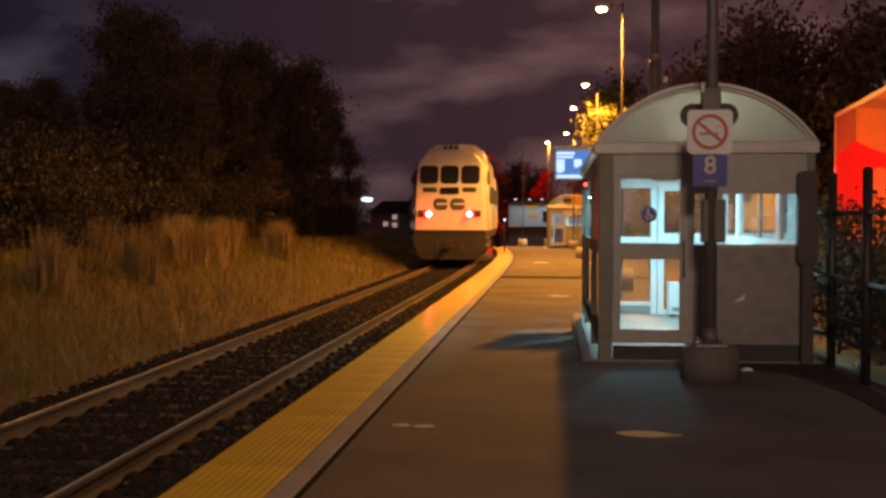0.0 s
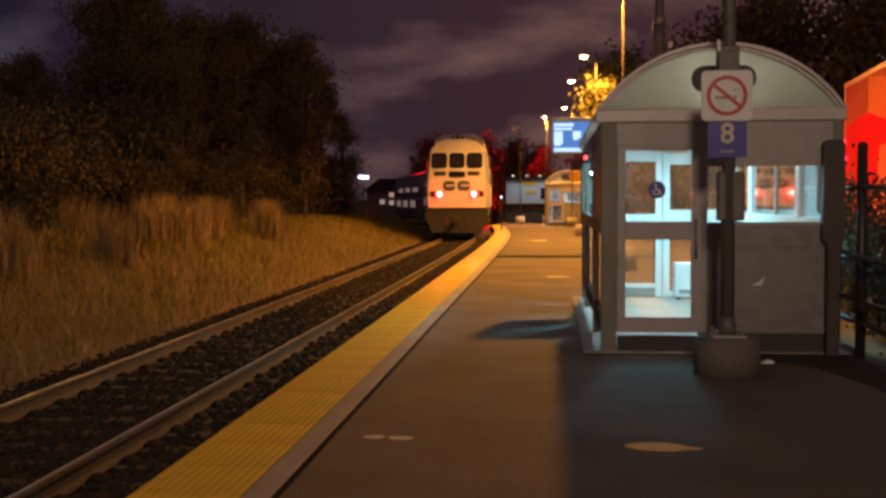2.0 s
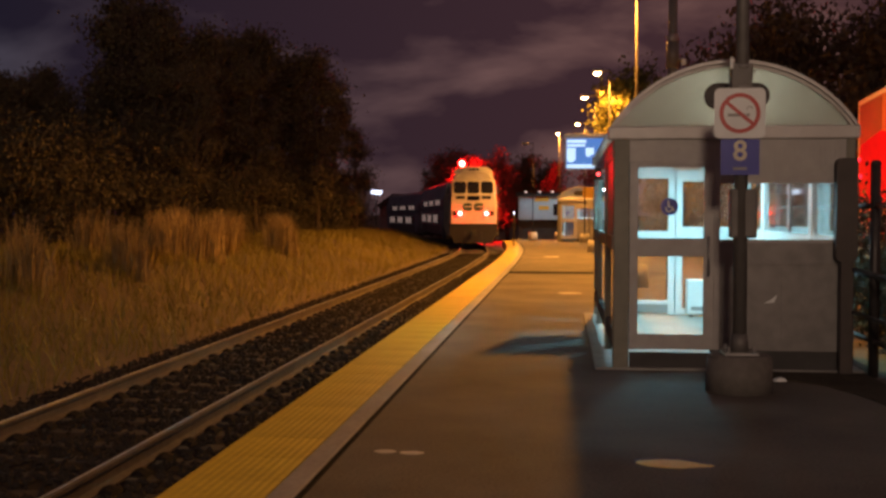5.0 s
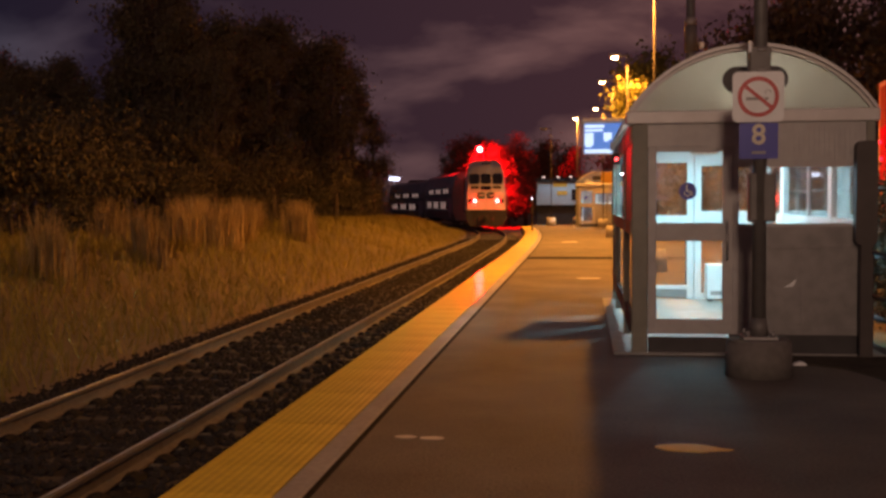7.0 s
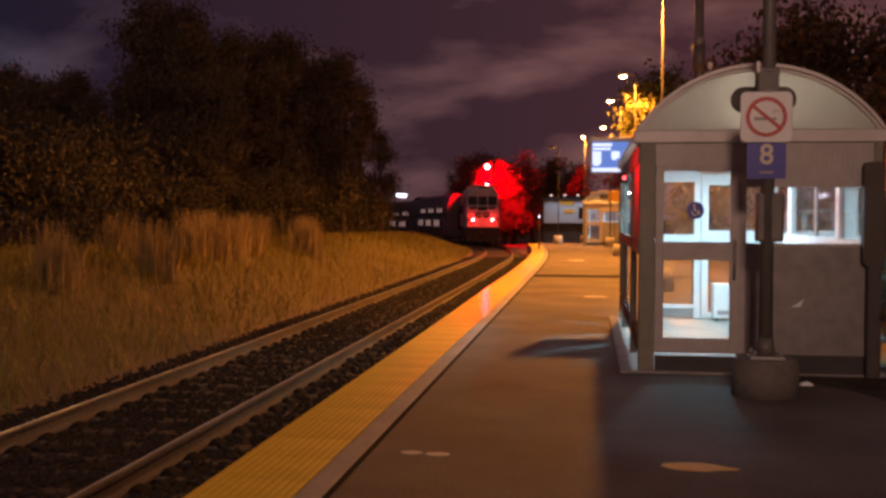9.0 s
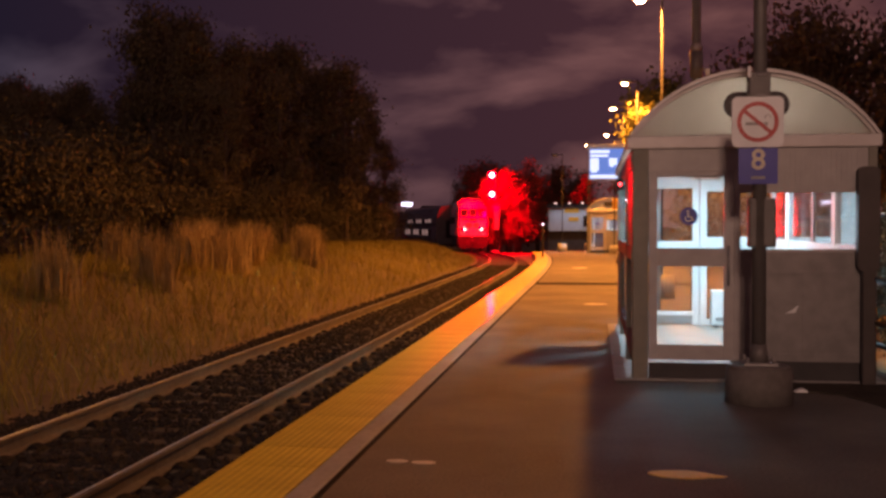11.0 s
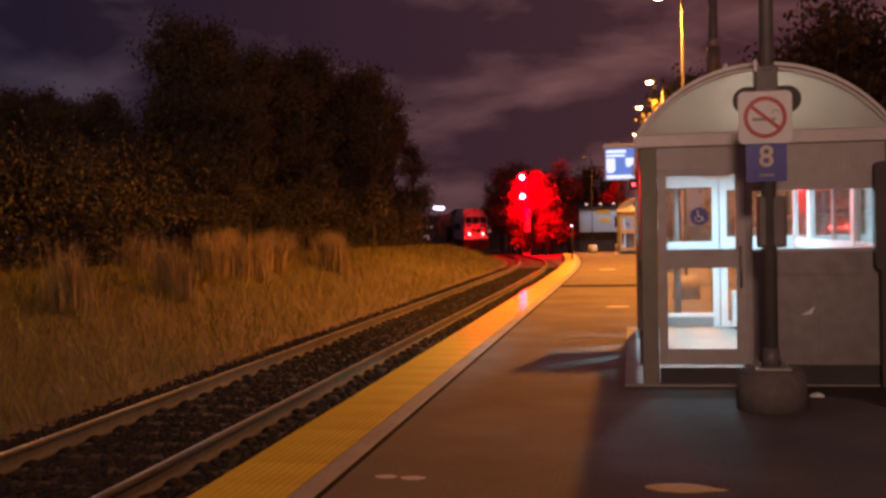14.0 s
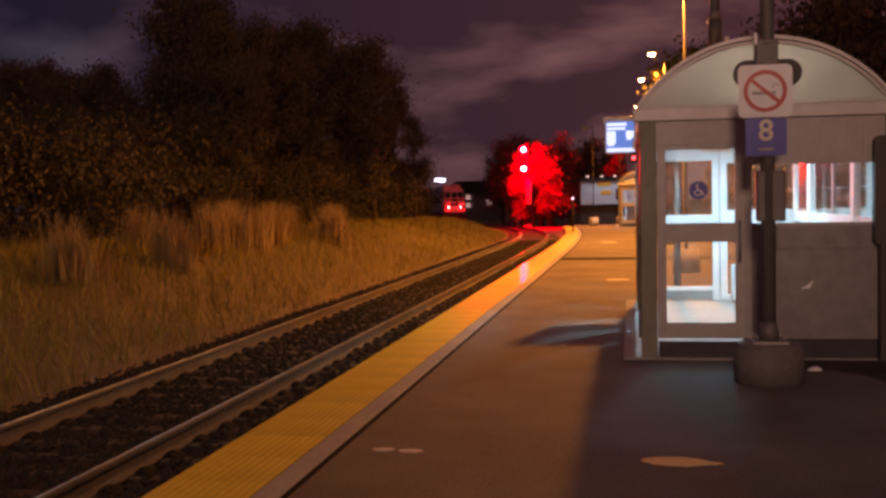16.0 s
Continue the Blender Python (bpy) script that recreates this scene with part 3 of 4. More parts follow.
TALL = [tree_mesh(41, 10.0, 1.5, 6500, 0.17, 0.15, 0.06), tree_mesh(42, 10.0, 1.25, 6000, 0.16, 0.14, 0.08), tree_mesh(43, 10.0, 1.75, 7000, 0.17, 0.16, 0.05)]
rt = random.Random(8)


def belt_top(k):
    """Height of the belt's top over eye level per metre of distance, for the bearing k (metres aside per metre ahead)."""
    stops = [(-0.64, 0.17), (-0.56, 0.16), (-0.52, 0.165), (-0.49, 0.15), (-0.46, 0.12), (-0.445, 0.16), (-0.425, 0.25), (-0.385, 0.235), (-0.36, 0.185), (-0.32, 0.195), (-0.28, 0.186), (-0.226, 0.176), (-0.208, 0.13), (-0.194, 0.085), (-0.178, 0.04)]
    for (a, u), (b, v) in zip(stops, stops[1:]):
        if k <= b:
            return u + (v - u) * (k - a) / (b - a)
    return stops[-1][1]


# belt of slender trees behind the bank, in three rows
for row, (near, far) in enumerate(((30, 40), (40, 50), (49, 60))):
    for i in range(26 if row else 20):
        k = -0.63 + 0.0176 * i + rt.uniform(-0.006, 0.006) + row * 0.006
        y = rt.uniform(near, far) + 3 * smooth(-0.42, -0.6, k) + 6 * smooth(-0.26, -0.2, k)
        x = 0.1 + k * y
        if near_line(x, y)[0] > -6.6:
            continue
        tall = (y * belt_top(k) * rt.uniform(0.86, 1.04) + 1.6 - ground_z(x, y)) / 10.0
        if tall > 0.18:
            tree(TALL[(i + row) % 3], x, y, rt.uniform(0, 360), tall, M_LEAF, "tall dark slender tree behind the railway bank", "trees behind the bank")
# low bushes before them
BUSH = [tree_mesh(21, 2.4, 1.9, 4200, 0.12, 0.05, 0.05), tree_mesh(22, 3.0, 1.7, 4200, 0.12, 0.05, 0.05)]
for i in range(30):
    s = 13 + i * 2.1 + rt.uniform(-0.8, 0.8)
    x, y, _ = side(s, -(7.6 + rt.uniform(0, 1.6)))
    tree(BUSH[i % 2], x, y, rt.uniform(0, 360), rt.uniform(0.75, 1.2), M_LEAF_SHADED, "dark bush on the railway bank", "bushes on the bank", "bush")
# trees behind the signal and beyond the platform, some placed to take its red light
for i, (x, y, k) in enumerate([(-7.0, 105.0, 0.95), (-4.0, 110, 0.9), (-12.0, 131, 0.9), (-0.8, 107, 0.85), (3.5, 112, 1.0), (-9.5, 158, 1.2), (-5.5, 110, 1.1), (-20.5, 166, 1.1), (-29, 140, 0.8), (-18.5, 160, 1.2), (-2.3, 116, 1.1), (-12.5, 140, 1.15), (-8.6, 108.5, 0.9), (-11.2, 125, 1.1), (-7.1, 103.6, 1.0), (-5.4, 106.0, 1.0), (-7.9, 104.6, 0.95), (-3.2, 111.0, 1.0), (-1.4, 114.0, 1.1), (-12.6, 117.0, 1.1), (-10.4, 110.5, 1.0), (-13.9, 122.0, 1.1)]):
    tree(KINDS[i % 4], x, y, i * 50, k, M_LEAF, "dark tree behind the railway signal", "trees behind the signal")
# dense crowns added close behind the signal, lit red in place of its halo
for x, y, k in ((-8.7, 101.7, 0.86), (-9.5, 103.0, 0.88), (-9.6, 101.9, 0.8), (-8.0, 102.1, 0.86), (-7.2, 101.8, 0.72), (-10.9, 112.5, 1.05), (-11.9, 115.0, 1.0)):
    tree(TALL[int(y) % 3], x, y, x * 60, k, M_LEAF, "slender dark tree added behind the signal to catch its red glow", "trees behind the signal")
# hedge beyond the fence
for i in range(9):
    tree(BUSH[i % 2], 4.35 + rt.uniform(-0.3, 0.5), 8.2 + i * 1.5, rt.uniform(0, 360), rt.uniform(0.5, 0.7), M_LEAF_SHADED, "dark bush beyond the platform fence", "bushes beyond the fence", "bush")
# trees on the street side, behind the shelter
STREET = [tree_mesh(15, 9.0, 2.5, 6500, 0.24, 0.16, 0.1), tree_mesh(16, 8.4, 2.6, 6500, 0.24, 0.15, 0.08)]
for i, (x, y, k) in enumerate([(8.5, 46, 1.25), (12.5, 43, 1.3), (16.5, 45, 1.2), (21, 42, 1.3), (5.2, 50, 0.8), (10.4, 50, 1.35), (14.6, 51, 1.35), (7.0, 53, 1.2), (19, 51, 1.35), (12.4, 56, 1.4)]):
    tree(STREET[i % 2], x, y, i * 70 + 20, k, M_LEAF_STREET, "dark tree on the street side", "street trees")
LIT = tree_mesh(31, 7.5, 1.5, 11000, 0.17, 0.1, 0.5)
tree(LIT, 2.45, 39.6, 40, 1.0, M_LEAF_LIT, "small yellow-green tree lit by a platform lamp", "", "tree")

# ---- passenger shelter ----
# Local frame: x from 0 to 2.4 across the front, y away from the front, z up.
SW, SL, ZC, RISE = 2.4, 6.0, 2.33, 0.77


def arc(inset=0.0, n=28, z0=ZC + 0.13):
    half, rise = SW / 2 - inset, RISE - 0.13 - inset
    r = (half * half + rise * rise) / (2 * rise)
    a = math.asin(half / r) if rise < half else math.pi - math.asin(half / r)
    return [(SW / 2 + r * math.sin(-a + 2 * a * i / n), z0 + rise - r + r * math.cos(-a + 2 * a * i / n)) for i in range(n + 1)]


def framed_pane(parent, name, x0, x1, z0, z1, y, th=0.008):
    ob = part(name, box(B(), x0, y - th / 2, z0, x1, y + th / 2, z1), M_GLASS, parent, "clear glass pane")
    ob.visible_shadow = False
    return ob


def side_pane(parent, x, y0, y1, z0, z1):
    ob = part("pane", box(B(), x - 0.004, y0, z0, x + 0.004, y1, z1), M_GLASS, parent, "clear glass pane")
    ob.visible_shadow = False
    return ob


def wheelchair_disc(parent, cx, cz, y, r):
    disc = part("access_sticker", slab(B(), oval(cx, cz, r, r), y - 0.004, y), M_BLUE, parent, "round blue wheelchair sticker")
    bm = B()
    slab(bm, oval(cx - 0.012, cz + r * 0.58, r * 0.13, r * 0.13, 14), y - 0.007, y - 0.004)
    ring(bm, cx - 0.004, cz - r * 0.2, r * 0.3, r * 0.42, y - 0.007, y - 0.004, 150, 395, 24)
    slab(bm, [(cx - 0.022, cz + r * 0.42), (cx - 0.004, cz + r * 0.42), (cx + 0.004, cz - r * 0.08), (cx - 0.014, cz - r * 0.08)], y - 0.007, y - 0.004)
    slab(bm, [(cx - 0.004, cz), (cx + r * 0.36, cz), (cx + r * 0.58, cz - r * 0.48), (cx + r * 0.44, cz - r * 0.52), (cx + r * 0.28, cz - r * 0.13), (cx - 0.004, cz - r * 0.13)], y - 0.007, y - 0.004)
    part("symbol", bm, M_WHITE, disc, "white wheelchair symbol")


def shelter(m):
    sh = thing("platform_shelter", m, "grey aluminium platform shelter with an arched roof, lit inside", "shelter", "platform shelters")
    # posts at the corners and along the sides
    part("post", box(B(), 0.02, 0.0, -0.02, 0.18, 0.1, ZC, 0.008), M_CORNERPOST, sh)
    part("post", box(B(), SW - 0.085, 0.0, -0.02, SW, 0.1, ZC, 0.006), M_CORNERPOST, sh)
    for x in (0.04, SW - 0.04):
        for y, half in ((SL - 0.05, 0.05), (1.62, 0.09), (4.57, 0.12)):
            part("post", box(B(), x - 0.04, y - half, -0.02, x + 0.04, y + half, ZC, 0.006), M_CORNERPOST if x < 1 else M_WHITE, sh)
    part("floor_plate", box(B(), 0.1, 0.14, 0.001, SW - 0.02, SL - 0.02, 0.01), M_PAD, sh, "pale concrete floor")
    # front wall, with the door
    fr = part("front_frame", box(B(), 0.1805, 0.02, 2.1, SW - 0.0855, 0.09, ZC - 0.001), M_ALU, sh)
    ribs = B()
    for i in range(24):
        x = 1.13 + i * 0.049
        box(ribs, x, 0.012, 1.93, x + 0.03, 0.02, 2.31)
    part("ribbed_panel", ribs, M_ALU, fr)
    part("header_panel", box(B(), 1.09, 0.021, 1.88, SW - 0.086, 0.085, 2.099), M_ALU, sh)
    part("door_post", box(B(), 1.03, 0.02, 0.19, 1.088, 0.1, 2.099, 0.004), M_ALU, sh)
    door = part("door", box(B(), 0.185, 0.03, 0.19, 0.27, 0.08, 2.0995, 0.004), M_ALU, sh, "aluminium shelter door with two glass panes")
    for nm, a in (("stile", (0.93, 0.03, 0.19, 1.029, 0.08, 2.0995)), ("bottom_rail", (0.271, 0.03, 0.19, 0.929, 0.08, 0.345)),
                  ("middle_rail", (0.271, 0.03, 1.14, 0.929, 0.08, 1.325)), ("top_rail", (0.271, 0.03, 2.05, 0.929, 0.08, 2.098))):
        part(nm, box(B(), *a), M_ALU, door)
    framed_pane(door, "pane", 0.271, 0.929, 0.346, 1.139, 0.055)
    framed_pane(door, "pane", 0.271, 0.929, 1.326, 2.049, 0.055)
    # added dark board that blocks the light showing under the door
    part("gap_blind", box(B(), 0.19, 0.05, 0.0, 1.0, 0.075, 0.155), M_ROOF, sh, "dark board added to hide the bright gap under the door")
    part("door_pull", tube(tube(tube(B(), (0.97, -0.03, 0.95), (0.97, -0.03, 1.35), 0.014), (0.97, 0.03, 0.97), (0.97, -0.03, 0.97), 0.01), (0.97, 0.03, 1.33), (0.97, -0.03, 1.33), 0.01), M_STEEL, door)
    part("closer", box(B(), 0.62, 0.082, 2.02, 0.9, 0.13, 2.09, 0.006), M_WHITE, door)
    wheelchair_disc(door, 0.585, 1.647, 0.048, 0.088)
    # window beside the door
    win = part("front_window", box(B(), 1.09, 0.022, 1.285, SW - 0.086, 0.085, 1.315), M_ALU, sh)
    part("jamb", box(B(), SW - 0.125, 0.03, 1.316, SW - 0.086, 0.08, 1.879), M_ALU, win)
    framed_pane(win, "pane", 1.09, SW - 0.126, 1.316, 1.879, 0.055)
    low = part("lower_panel", box(B(), 1.09, 0.03, 0.19, SW - 0.086, 0.08, 1.284), M_PANEL, sh, "dull grey panel, dirty towards its foot")
    part("kick_rail", box(B(), 1.09, 0.018, 0.19, SW - 0.086, 0.029, 0.27), M_PANEL, low)
    # added board: closes the gap against light and gives it the shade's dark colour
    part("dark_gap_board", box(B(), 1.0, 0.034, 0.0, SW - 0.086, 0.076, 0.189), M_ROOF, low, "dark board in place of the shaded gap under the panel")
    part("cross_rail", box(B(), 1.09, 0.016, 1.06, SW - 0.086, 0.029, 1.1), M_PANEL, low)
    for x in (1.14, 1.3, 1.7):
        part("upright", box(B(), x, 0.02, 0.271, x + 0.035, 0.029, 1.059), M_PANEL, low)
    part("torn_notice", slab(B(), [(1.53, 0.67), (1.63, 0.68), (1.66, 0.76), (1.6, 0.71)], 0.024, 0.028), M_WHITE, low, "torn corner of a white notice")
    # cornice and arched gable at both ends
    for k, y in enumerate((0.0, SL - 0.12)):
        part("cornice", box(B(), -0.04, y - 0.02, ZC, SW + 0.04, y + 0.14, ZC + 0.13, 0.012), M_CORNICE, sh)
        part("gable", slab(B(), arc(0.05)[::-1], y + 0.04, y + 0.06), M_OPAL, sh, "translucent white arched gable panel")
        a, b = arc(0.0), arc(0.05)
        part("gable_rim", slab(B(), a + b[::-1], y + 0.0, y + 0.1), M_CORNICE, sh)
    part("vent_plate", slab(B(), rounded(0.92, 2.63, 1.56, 2.89, 0.129, 10), 0.01, 0.039), M_DARK, sh, "dark rounded plate on the gable")
    # barrel roof
    a, b = arc(-0.02), arc(0.015)
    part("roof", slab(B(), a + b[::-1], -0.05, SL + 0.05), M_CORNICE, sh, "arched grey roof")
    tubes = part("ceiling_light", box(B(), SW / 2 - 0.12, 0.05, ZC + 0.05, SW / 2 + 0.12, SL - 0.05, ZC + 0.09), M_WHITE, sh, "white fluorescent ceiling light")
    part("diffuser", box(B(), SW / 2 - 0.1, 0.72, ZC + 0.04, SW / 2 + 0.1, SL - 0.72, ZC + 0.049), G_TUBE, tubes)
    # long sides: rails, panes, and solid panels with gaps low on the track side
    for x in (0.04, SW - 0.04):
        ends = [(0.101, 1.53), (1.71, 4.45), (4.69, SL - 0.101)]
        for y0, y1 in ends:
            for z0, z1 in ((0.2, 0.38), (1.2, 1.34), (2.14, ZC)):
                part("side_rail", box(B(), x - 0.03, y0 + 0.001, z0, x + 0.03, y1 - 0.001, z1), (M_ROOF if z0 < 1 else M_CORNERPOST) if x < 1 else M_WHITE, sh)
            for z0, z1 in ((0.381, 1.199), (1.341, 2.139)):
                side_pane(sh, x, y0 + 0.002, y1 - 0.002, z0, z1)
        at = 2.86 if x > 1 else 2.25
        part("mullion", box(B(), x - 0.02, at, 0.381, x + 0.02, at + 0.1, 2.139), M_GREY, sh)
    for y0, y1 in ((0.12, 0.62), (0.77, 1.67), (1.97, 2.67), (2.97, 3.52), (3.82, 4.77), (4.97, 5.87)):
        part("side_panel", box(B(), 0.046, y0, 0.381, 0.058, y1, 1.199), M_ALU, sh)
    part("side_panel", box(B(), 0.022, 0.12, 1.345, 0.034, 1.52, 2.135), M_ALU, sh, "solid grey panel beside the door post")
    # rear wall with its own door frame
    yb = SL - 0.05
    for x0, x1, z0, z1 in ((0.165, 1.14, 2.13, ZC), (1.14, 1.24, 0.012, ZC), (1.253, 1.356, 0.012, ZC), (0.438, 1.14, 1.12, 1.31), (1.356, 2.315, 1.15, 1.375), (1.356, 2.315, 2.08, ZC), (0.36, 0.438, 0.012, 2.13), (0.438, 1.14, 0.16, 0.22), (1.356, 2.315, 0.012, 0.1)):
        part("rear_frame", box(B(), x0, yb - 0.03, z0, x1, yb + 0.03, z1, 0.003), M_WHITE, sh)
    part("kick_panel", box(B(), 0.438, yb - 0.02, 0.03, 1.14, yb + 0.02, 0.16), M_GREY, sh, "grey kick panel")
    for x0, x1, z0, z1 in ((0.438, 1.14, 0.22, 1.12), (0.438, 1.14, 1.31, 2.13), (1.356, 2.315, 0.1, 1.15), (1.356, 2.315, 1.375, 2.08)):
        framed_pane(sh, "pane", x0, x1, z0, z1, yb)
    return sh


def heater_box(m):
    h = thing("heater_cabinet", m, "white metal heater cabinet inside the shelter", "heater")
    part("casing", box(B(), 0, 0, 0.04, 0.6, 0.32, 0.56, 0.012), M_WHITE, h)
    part("grille", box(B(), 0.06, -0.006, 0.1, 0.54, 0.0, 0.16), M_GREY, h)
    for x in (0.06, 0.54):
        part("foot", box(B(), x - 0.03, 0.05, 0.0, x + 0.03, 0.27, 0.04), M_DARK, h)


SX, SY = 0.6, 10.83
shelter_main = shelter(pose(SX, SY, 0.022))
copy_thing(shelter_main, pose(-0.2, 60.9, 0.022))
for x, y in ((SX, SY), (-0.2, 60.9)):
    tagged(part("shelter_pad", box(B(), x - 0.16, y - 0.02, -0.05, x + SW + 0.12, y + SL + 0.1, 0.022, 0.006), M_PAD), "pale concrete pad under the shelter", "pad", kind="structure")
heater_box(pose(1.99, 16.3, 0.032))

# bench inside the shelter, along the street side
bench = thing("bench", pose(2.53, 12.2, 0.032), "pale bench along the inside wall of the shelter", "bench")
part("seat", box(B(), 0, 0, 0.42, 0.36, 2.4, 0.46, 0.01), M_WHITE, bench)
for y in (0.3, 1.3, 2.3):
    part("leg", box(B(), 0.05, y - 0.03, 0, 0.31, y + 0.03, 0.42), M_STEEL, bench)

# dark patch at the street side of the platform, standing for the shade there
bed = B()
edge = [(2.83, 3.0), (2.83, 8.3), (2.79, 8.95), (2.68, 9.55), (2.52, 10.0), (2.3, 10.18), (1.98, 10.22), (1.9, 10.35), (1.9, 10.78), (3.1, 10.78), (3.1, 3.0)]
up = [bed.verts.new((x, y, 0.014)) for x, y in edge]
down = [bed.verts.new((x, y, -0.02)) for x, y in edge]
bed.faces.new(up)
for k in range(len(edge)):
    bed.faces.new((down[k], down[(k + 1) % len(edge)], up[(k + 1) % len(edge)], up[k]))
tagged(part("shade_bed", bed, M_SHADE_GROUND), "dark ground patch in place of shade along the edge of the platform", "bed", kind="structure")
scrap = thing("paper_scrap", pose(2.15, 10.14, 0.0), "small crumpled white paper scrap on the platform", "litter")
part("sheet", slab(B(), [(-0.06, 0.016), (0.055, 0.016), (0.06, 0.03), (0.02, 0.05), (-0.03, 0.036)], -0.045, 0.04), M_WHITE, scrap)

# ---- sign post with its concrete foot ----
post = thing("sign_post", pose(1.69, 9.6, 0), "grey steel post in a round concrete foot", "post")
foot_bm = tube(B(), (0, 0, -0.02), (0, 0, 0.31), 0.295, 0.285, 36)
tube(foot_bm, (0, 0, 0.31), (0, 0, 0.335), 0.285, 0.26, 36)
part("foot", foot_bm, M_FOOT, post, "round weathered concrete foot")
part("base_plate", box(B(), -0.15, -0.15, 0.335, 0.15, 0.15, 0.36, 0.005), M_STEEL, post)
for x in (-0.11, 0.11):
    for y in (-0.11, 0.11):
        part("bolt", tube(B(), (x, y, 0.36), (x, y, 0.41), 0.016, seg=8), M_STEEL, post)
part("shaft", tube(B(), (0, 0, 0.36), (0, 0, 7.2), 0.062, 0.055, 20), M_POLE, post)
part("collar", tube(B(), (0, 0, 0.36), (0, 0, 0.52), 0.085, 0.068, 20), M_POLE, post)
part("bracket", box(B(), -0.105, -0.08, 2.7, 0.08, 0.08, 2.93, 0.012), M_POLE, post, "box bracket clamped on the post")
for z in (2.72, 2.9):
    part("strap", tube(B(), (0, 0, z - 0.012), (0, 0, z + 0.012), 0.093, seg=20), M_STEEL, post)
part("cable_clip", box(B(), -0.118, -0.09, 2.88, -0.09, -0.05, 2.98, 0.004), M_WHITE, post)
part("junction_box", box(B(), -0.1, -0.05, 1.38, 0.14, 0.06, 1.82, 0.02), M_POLE, post, "dark box fixed on the post")

ns = thing("no_smoking_sign", pose(1.66, 9.52, 2.488), "white plate with a red no smoking ring", "sign")
part("plate", slab(B(), rounded(-0.222, -0.222, 0.222, 0.222, 0.05), -0.004, 0.004), M_WHITE, ns)
part("back_channel", box(B(), -0.16, 0.005, -0.03, 0.16, 0.03, 0.03), M_STEEL, ns)
rb = ring(B(), 0, 0.0, 0.142, 0.178, -0.008, -0.004, seg=48)
part("prohibition_ring", rb, M_RED, ns)
bar = B()
c, s, w, l = math.cos(radians(-40)), math.sin(radians(-40)), 0.016, 0.15
slab(bar, [(c * u - s * v, s * u + c * v) for u, v in ((-l, -w), (l, -w), (l, w), (-l, w))], -0.0082, -0.0042)
part("prohibition_bar", bar, M_RED, ns)
cig = box(B(), -0.105, -0.0068, -0.03, 0.045, -0.0042, -0.004)
box(cig, 0.055, -0.0068, -0.03, 0.085, -0.0042, -0.004)
part("cigarette_symbol", cig, M_GREY, ns)
tail = ring(B(), 0.085, 0.035, 0.02, 0.028, -0.0068, -0.0042, 0, 200, 12)
part("smoke_symbol", tail, M_GREY, ns)

num = thing("platform_number_sign", pose(1.665, 9.52, 2.113), "dark blue plate with a pale figure 8", "sign")
part("plate", slab(B(), rounded(-0.168, -0.172, 0.168, 0.145, 0.012), -0.004, 0.004), M_BLUE, num)
part("back_channel", box(B(), -0.12, 0.005, -0.03, 0.12, 0.03, 0.03), M_STEEL, num)
part("text_bar", box(B(), -0.06, -0.0065, -0.128, 0.06, -0.0042, -0.104), M_GREY, num, "small grey bar of lettering")
fc = bpy.data.curves.new("figure", "FONT")
fc.body, fc.size, fc.extrude, fc.offset, fc.align_x, fc.align_y = "8", 0.25, 0.0015, 0.004, "CENTER", "CENTER"
fo = bpy.data.objects.new("figure", fc)
scene.collection.objects.link(fo)
fo.rotation_euler = (radians(90), 0, 0)
bpy.context.view_layer.update()
fig_mesh = bpy.data.meshes.new_from_object(fo.evaluated_get(bpy.context.evaluated_depsgraph_get()))
bpy.data.objects.remove(fo)
fig_mesh.transform(Matrix.Rotation(radians(90), 4, "X"))
fig_mesh.materials.clear()
M_FIGURE = mat("figure_cream", (0.66, 0.6, 0.46), (0.56, 0.5, 0.38), 0.5, scale=9, bump=0.03)
fig_mesh.materials.append(M_FIGURE)
fig = new("figure", fig_mesh)
fig.parent, fig.location = num, (0, -0.0065, 0.035)
tagged(fig, "cream figure 8")

# ---- platform lamps ----


def lamp_post(lx, ly, lz, px, group="platform lamps", lit=True, foot=True):
    lp = thing("platform_lamp", pose(px, ly, 0), "tall steel lamp post with a glowing sodium head" if lit else "tall steel lamp post with an unlit head", "lamp", group)
    h = lz + 0.02
    if foot:
        part("foot", tube(B(), (0, 0, -0.02), (0, 0, 0.5), 0.3, 0.26, 20), M_CONCRETE, lp)
    part("shaft", tube(B(), (0, 0, 0.0), (0, 0, h + 0.12), 0.034, 0.02, 14), M_LAMPPOLE, lp)
    arm = part("arm", tube(B(), (0, 0, h + 0.02), (lx - px + 0.12, 0, h + 0.06), 0.03, 0.026, 10), M_STEEL, lp)
    head = B()
    box(head, lx - px - 0.24, -0.13, h - 0.02, lx - px + 0.16, 0.13, h + 0.11, 0.03)
    hd = part("lamp_head", head, M_STEEL, lp)
    lens = B()
    bmesh.ops.create_uvsphere(lens, u_segments=16, v_segments=8, radius=1.0)
    bmesh.ops.transform(lens, matrix=Matrix.Translation((lx - px - 0.05, 0, h - 0.03)) @ Matrix.Diagonal((0.11, 0.1, 0.065, 1)), verts=lens.verts)
    part("lens", lens, G_SODIUM if lit else M_OPAL, hd)
    return lp


for (lx, ly, lz, *_), px in zip(LAMPS, (1.68, 1.69, 1.41, 1.32, -0.12)):
    lamp_post(lx, ly, lz, px)
lamp_post(-2.11, 64.9, 5.8, -1.7, lit=False)
# unseen post added to carry the fill lamp behind the camera
lamp_post(0.2, -17.0, 8.2, 0.6)

# pole with a camera behind the shelter
cp = thing("camera_pole", pose(1.85, 17.4, 0), "slim grey pole with a dome camera", "pole")
